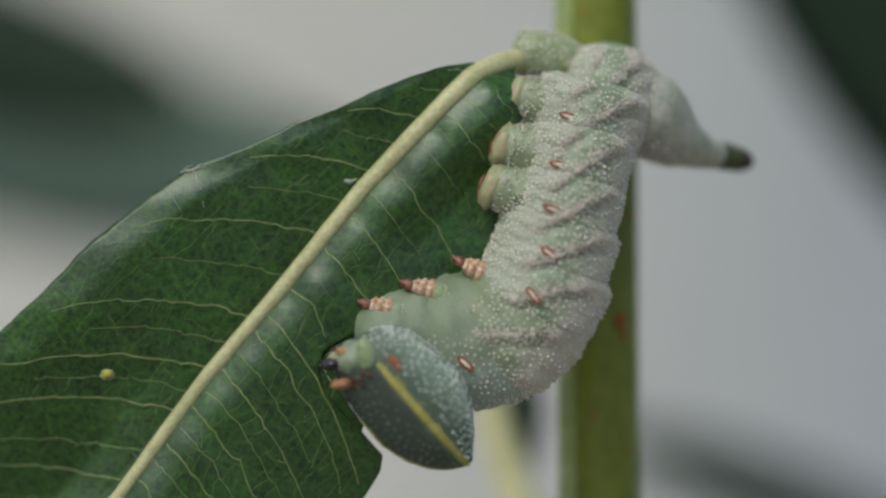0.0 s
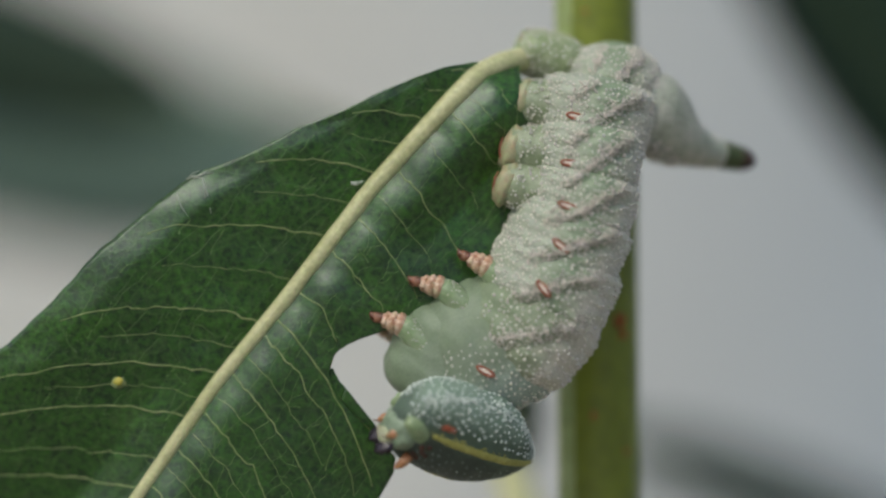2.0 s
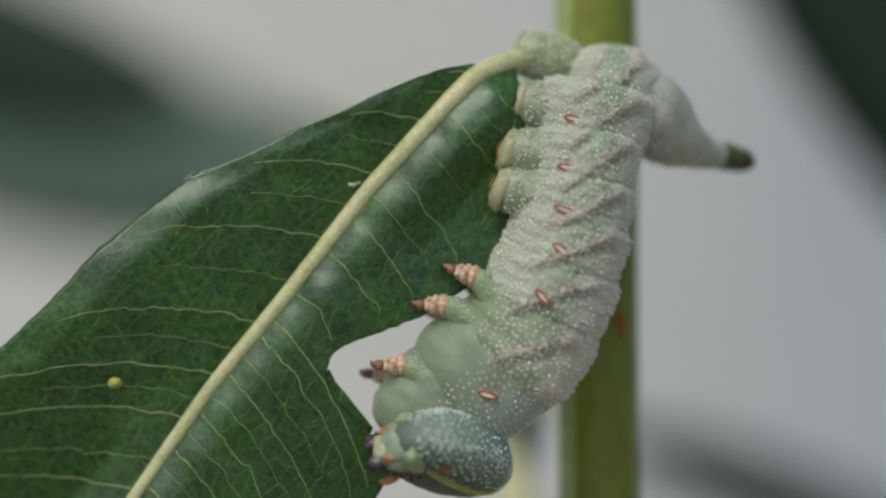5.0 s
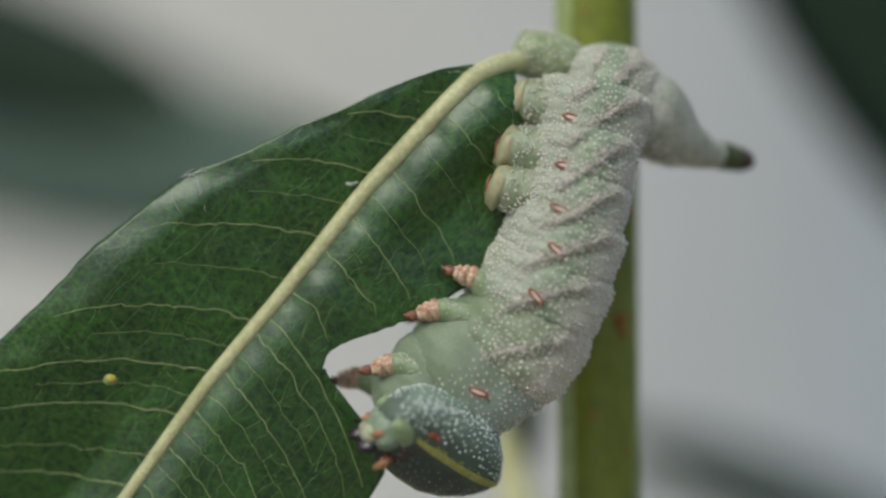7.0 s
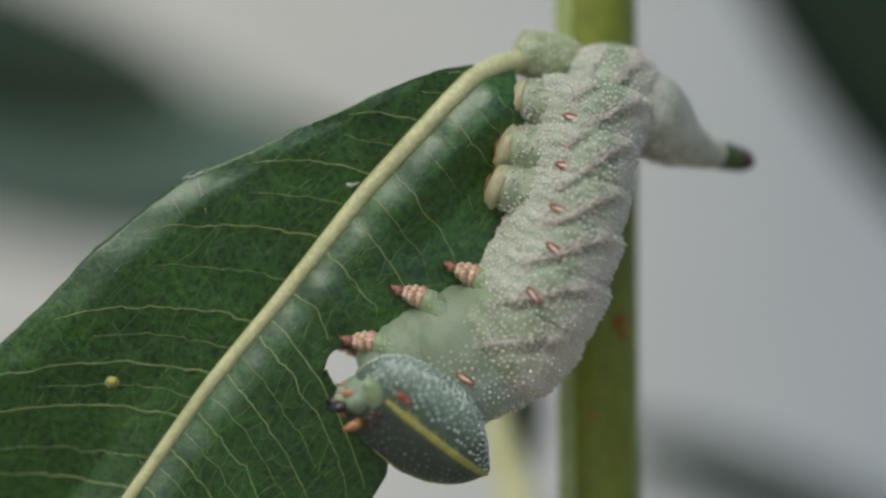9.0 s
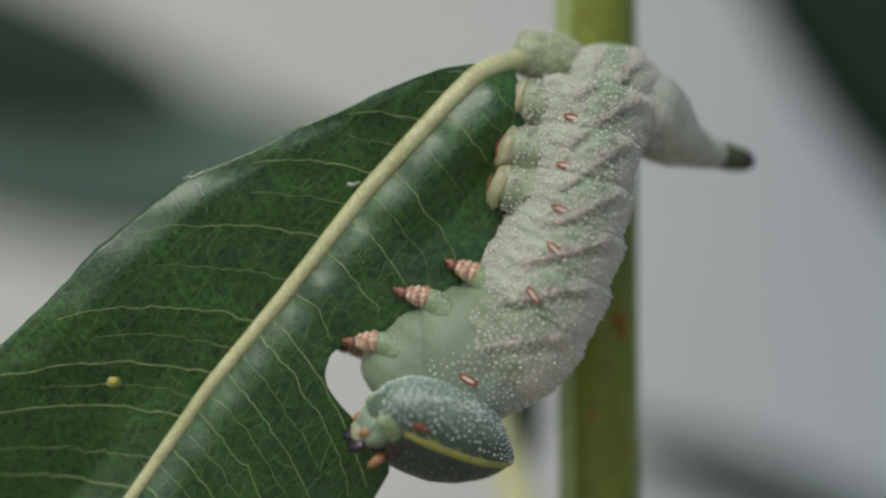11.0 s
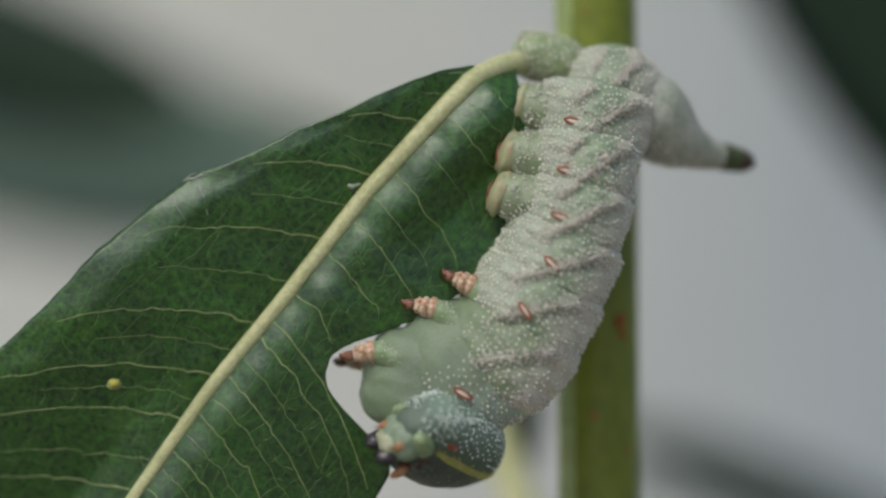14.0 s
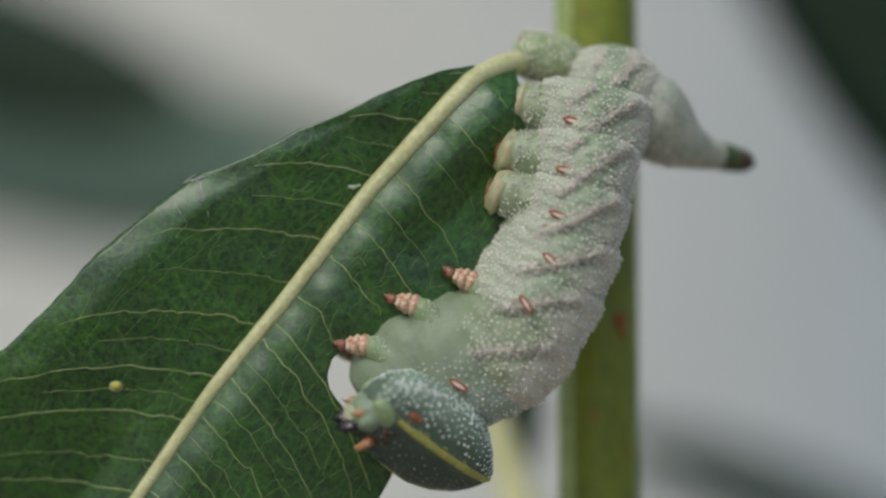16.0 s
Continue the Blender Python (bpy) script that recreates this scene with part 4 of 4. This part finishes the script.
L2X = [746, 746, 746, 746, 760, 764, 769, 769, 769, 758, 753, 749, 750, 770, 729, 741, 750, 746, 747, 749, 749, 750, 744, 752, 717]
L2Y = [508, 508, 508, 505, 502, 516, 533, 531, 533, 547, 551, 553, 554, 556, 519, 522, 530, 534, 533, 537, 541, 545, 544, 536, 534]
L3X = [836, 836, 835, 833, 845, 844, 842, 851, 831, 819, 819, 818, 819, 821, 822, 824, 827, 819, 828, 821, 818, 819, 816, 819, 819]
L3Y = [472, 473, 472, 467, 462, 467, 475, 473, 476, 484, 484, 484, 484, 482, 479, 475, 481, 484, 487, 495, 496, 495, 490, 490, 490]
HX = [668, 657, 655, 735, 765, 768, 768, 770, 760, 742, 738, 748, 726, 706, 684, 744, 780, 766, 769, 765, 771, 752, 722, 695, 705]
HY = [643, 635, 629, 715, 770, 845, 843, 850, 856, 778, 779, 748, 746, 729, 710, 782, 793, 803, 817, 810, 799, 793, 769, 755, 745]
CX = [827, 814, 811, 897, 942, 929, 926, 911, 895, 877, 879, 879, 873, 865, 860, 916, 907, 888, 870, 868, 870, 865, 868, 866, 865]
CY = [822, 819, 821, 815, 815, 821, 823, 826, 840, 860, 856, 855, 850, 848, 840, 812, 822, 828, 838, 839, 832, 840, 847, 848, 850]
LEG1 = [-165, -165, -165, -165, -160, -172, -176, -170, -172, -184, -190, -182, -176, -176, -172, -178, -180, -186, -182, -188, -186, -186, -178, -178, -174]
LEG2 = [-163, -163, -163, -163, -163, -163, -166, -166, -166, -190, -190, -190, -188, -130, -160, -164, -164, -166, -166, -166, -166, -166, -166, -120, -160]
LEG3 = [-150, -150, -150, -150, -150, -150, -152, -140, -152, -160, -160, -160, -160, -158, -156, -154, -154, -154, -154, -154, -152, -152, -152, -152, -152]


ROLL = {2.5: 40, 3: 42, 3.5: 47, 4: 60}
STOOP = {2.5: (-12, 12), 3: (-20, 20), 3.5: (-24, 24), 4: (-28, 26)}
FAR = {3: (-22, 5), 3.5: (-75, -5), 4: (-8, 4), 6.5: (-68, 24), 7: (-60, 22), 7.5: (-20, 16)}


def motions():
    """The leaf sways, and the caterpillar bends ring by ring as it feeds."""
    base = at(915, 108, 0)
    rows = []
    for t, a, x, y in zip(TIMES, SWAY, SWAY_X, SWAY_Y):
        rows.append((t, pose(base.x + x * U, base.y, base.z - y * U, 0, -a, 0)))
    walk(main_leaf, rows)
    leaf_rows = rows

    rest = {"A6": (1076, 146), "A5": (1050, 208), "A4": (1034, 288), "A3": (1012, 366), "A2": (990, 440), "A1": (960, 510), "T3": (918, 580), "T2": (846, 614)}
    order = ["A6", "A5", "A4", "A3", "A2", "A1", "T3", "T2", "T1"]
    depth = {"A6": 3.4, "A5": 1.6, "A4": 0.5}
    home = cat.location
    keyed = {k: [] for k in body}

    def put(key, t, x, y, d, turn, roll=0.0, yaw=0.0):
        w = at(x, y, d) - home
        m = pose(w.x, w.y, w.z, 0, turn, 0) @ pose(0, 0, 0, 0, 0, yaw) @ pose(0, 0, 0, roll, 0, 0)
        keyed[key].append((t, m))

    for i, t in enumerate(TIMES):
        def moved(xs, ys, k=1.0):
            return Vector(((xs[i] - xs[0]) * k, (ys[i] - ys[0]) * k))
        d4, d3, d2, d1 = moved(A4X, A4Y), moved(A3X, A3Y), moved(A2X, A2Y), moved(A1X, A1Y)
        t1 = (moved(T1X, T1Y) + moved(L1X, L1Y)) * 0.5
        c = {"A6": Vector(rest["A6"]) + d4 * 0.3, "A5": Vector(rest["A5"]) + d4 * 0.65, "A4": Vector(rest["A4"]) + d4,
             "A3": Vector(rest["A3"]) + d3, "A2": Vector(rest["A2"]) + d2, "A1": Vector(rest["A1"]) + d1,
             "T3": Vector(rest["T3"]) + d1 * 0.75 + t1 * 0.25, "T2": Vector(rest["T2"]) + d1 * 0.5 + t1 * 0.5,
             "T1": Vector(((T1X[i] + L1X[i]) / 2 + (15 if t > 1 else -14), (T1Y[i] + L1Y[i]) / 2 + 35)) + Vector(STOOP.get(t, (0, 0)))}
        e = Vector((CX[i] - HX[i], CY[i] - HY[i]))
        turn = math.degrees(math.atan2(e.y, e.x))
        u = e.normalized()
        neck = Vector((HX[i], HY[i])) + u * 60 * min(1, e.length / 239) + Vector((u.y, -u.x)) * 60
        chain = [Vector((1064, 60))] + [c[k] for k in order] + [neck]
        for n, k in enumerate(order):
            d = chain[n + 2] - chain[n]
            put(k, t, c[k].x, c[k].y, depth.get(k, 0.0), math.degrees(math.atan2(d.y, d.x)))
        s = d4 * 0.2
        put("A7", t, 1085 + s.x, 165 + s.y, 5.0, 100)
        put("A8", t, 1118 + s.x, 205 + s.y, 6.4, 80)
        put("A10", t, 972 + s.x, 103 + s.y, 4.0, 196)
        put("horn", t, 1133 + s.x, 240 + s.y, 6.2, 0)
        roll = ROLL.get(t, max(0.0, 0.6 * (46 - turn)))
        # turn the head so that both ends of the yellow stripe come to their places
        hx, hy, lean, yaw, deep = (HX[i] + CX[i]) / 2, (HY[i] + CY[i]) / 2, turn, 20.0, -4.0
        for _ in range(40):
            m = (pose(0, 0, 0, 0, lean, 0) @ pose(0, 0, 0, 0, 0, yaw) @ pose(0, 0, 0, roll, 0, 0)).to_3x3()
            ends = []
            for p in (Vector((4, -50, -6)), Vector((240, -9, -6))):
                w = at(hx, hy, deep) + m @ p * U
                k = (DIST + w.y) / DIST
                ends.append(Vector((784 + w.x / U / k, 441 - (w.z - HIGH) / U / k)))
            got = ends[1] - ends[0]
            lean += math.degrees(math.atan2(e.y, e.x) - math.atan2(got.y, got.x))
            yaw = max(0.0, min(72.0, yaw + 0.15 * (got.length - e.length)))
            hx += (HX[i] + CX[i] - ends[0].x - ends[1].x) / 2
            hy += (HY[i] + CY[i] - ends[0].y - ends[1].y) / 2
        put("head", t, hx, hy, deep, lean, roll, yaw)
        for k, xs, ys, g in (("L1", L1X, L1Y, LEG1), ("L2", L2X, L2Y, LEG2), ("L3", L3X, L3Y, LEG3)):
            put(k, t, xs[i], ys[i], -1.6, g[i])
            ox, oy = FAR.get(t, (-12, 12)) if k == "L1" else (-4, 6)
            put(k + "far", t, xs[i] + ox, ys[i] + oy, 2.4, g[i] + 4)
    for k, rows in keyed.items():
        walk(body[k], rows)
    # a bitten scrap leaves the edge and goes on inside the head
    for ob, mid, bite in scraps:
        course = []
        for (t, sway), (_, m) in zip(leaf_rows, keyed["head"]):
            if t > bite:
                mouth = home + m @ Vector((70 * U, 0, 5 * U))
                sway = Matrix.Translation(mouth - sway @ mid) @ sway
            course.append((t, sway))
        walk(ob, course)


motions()
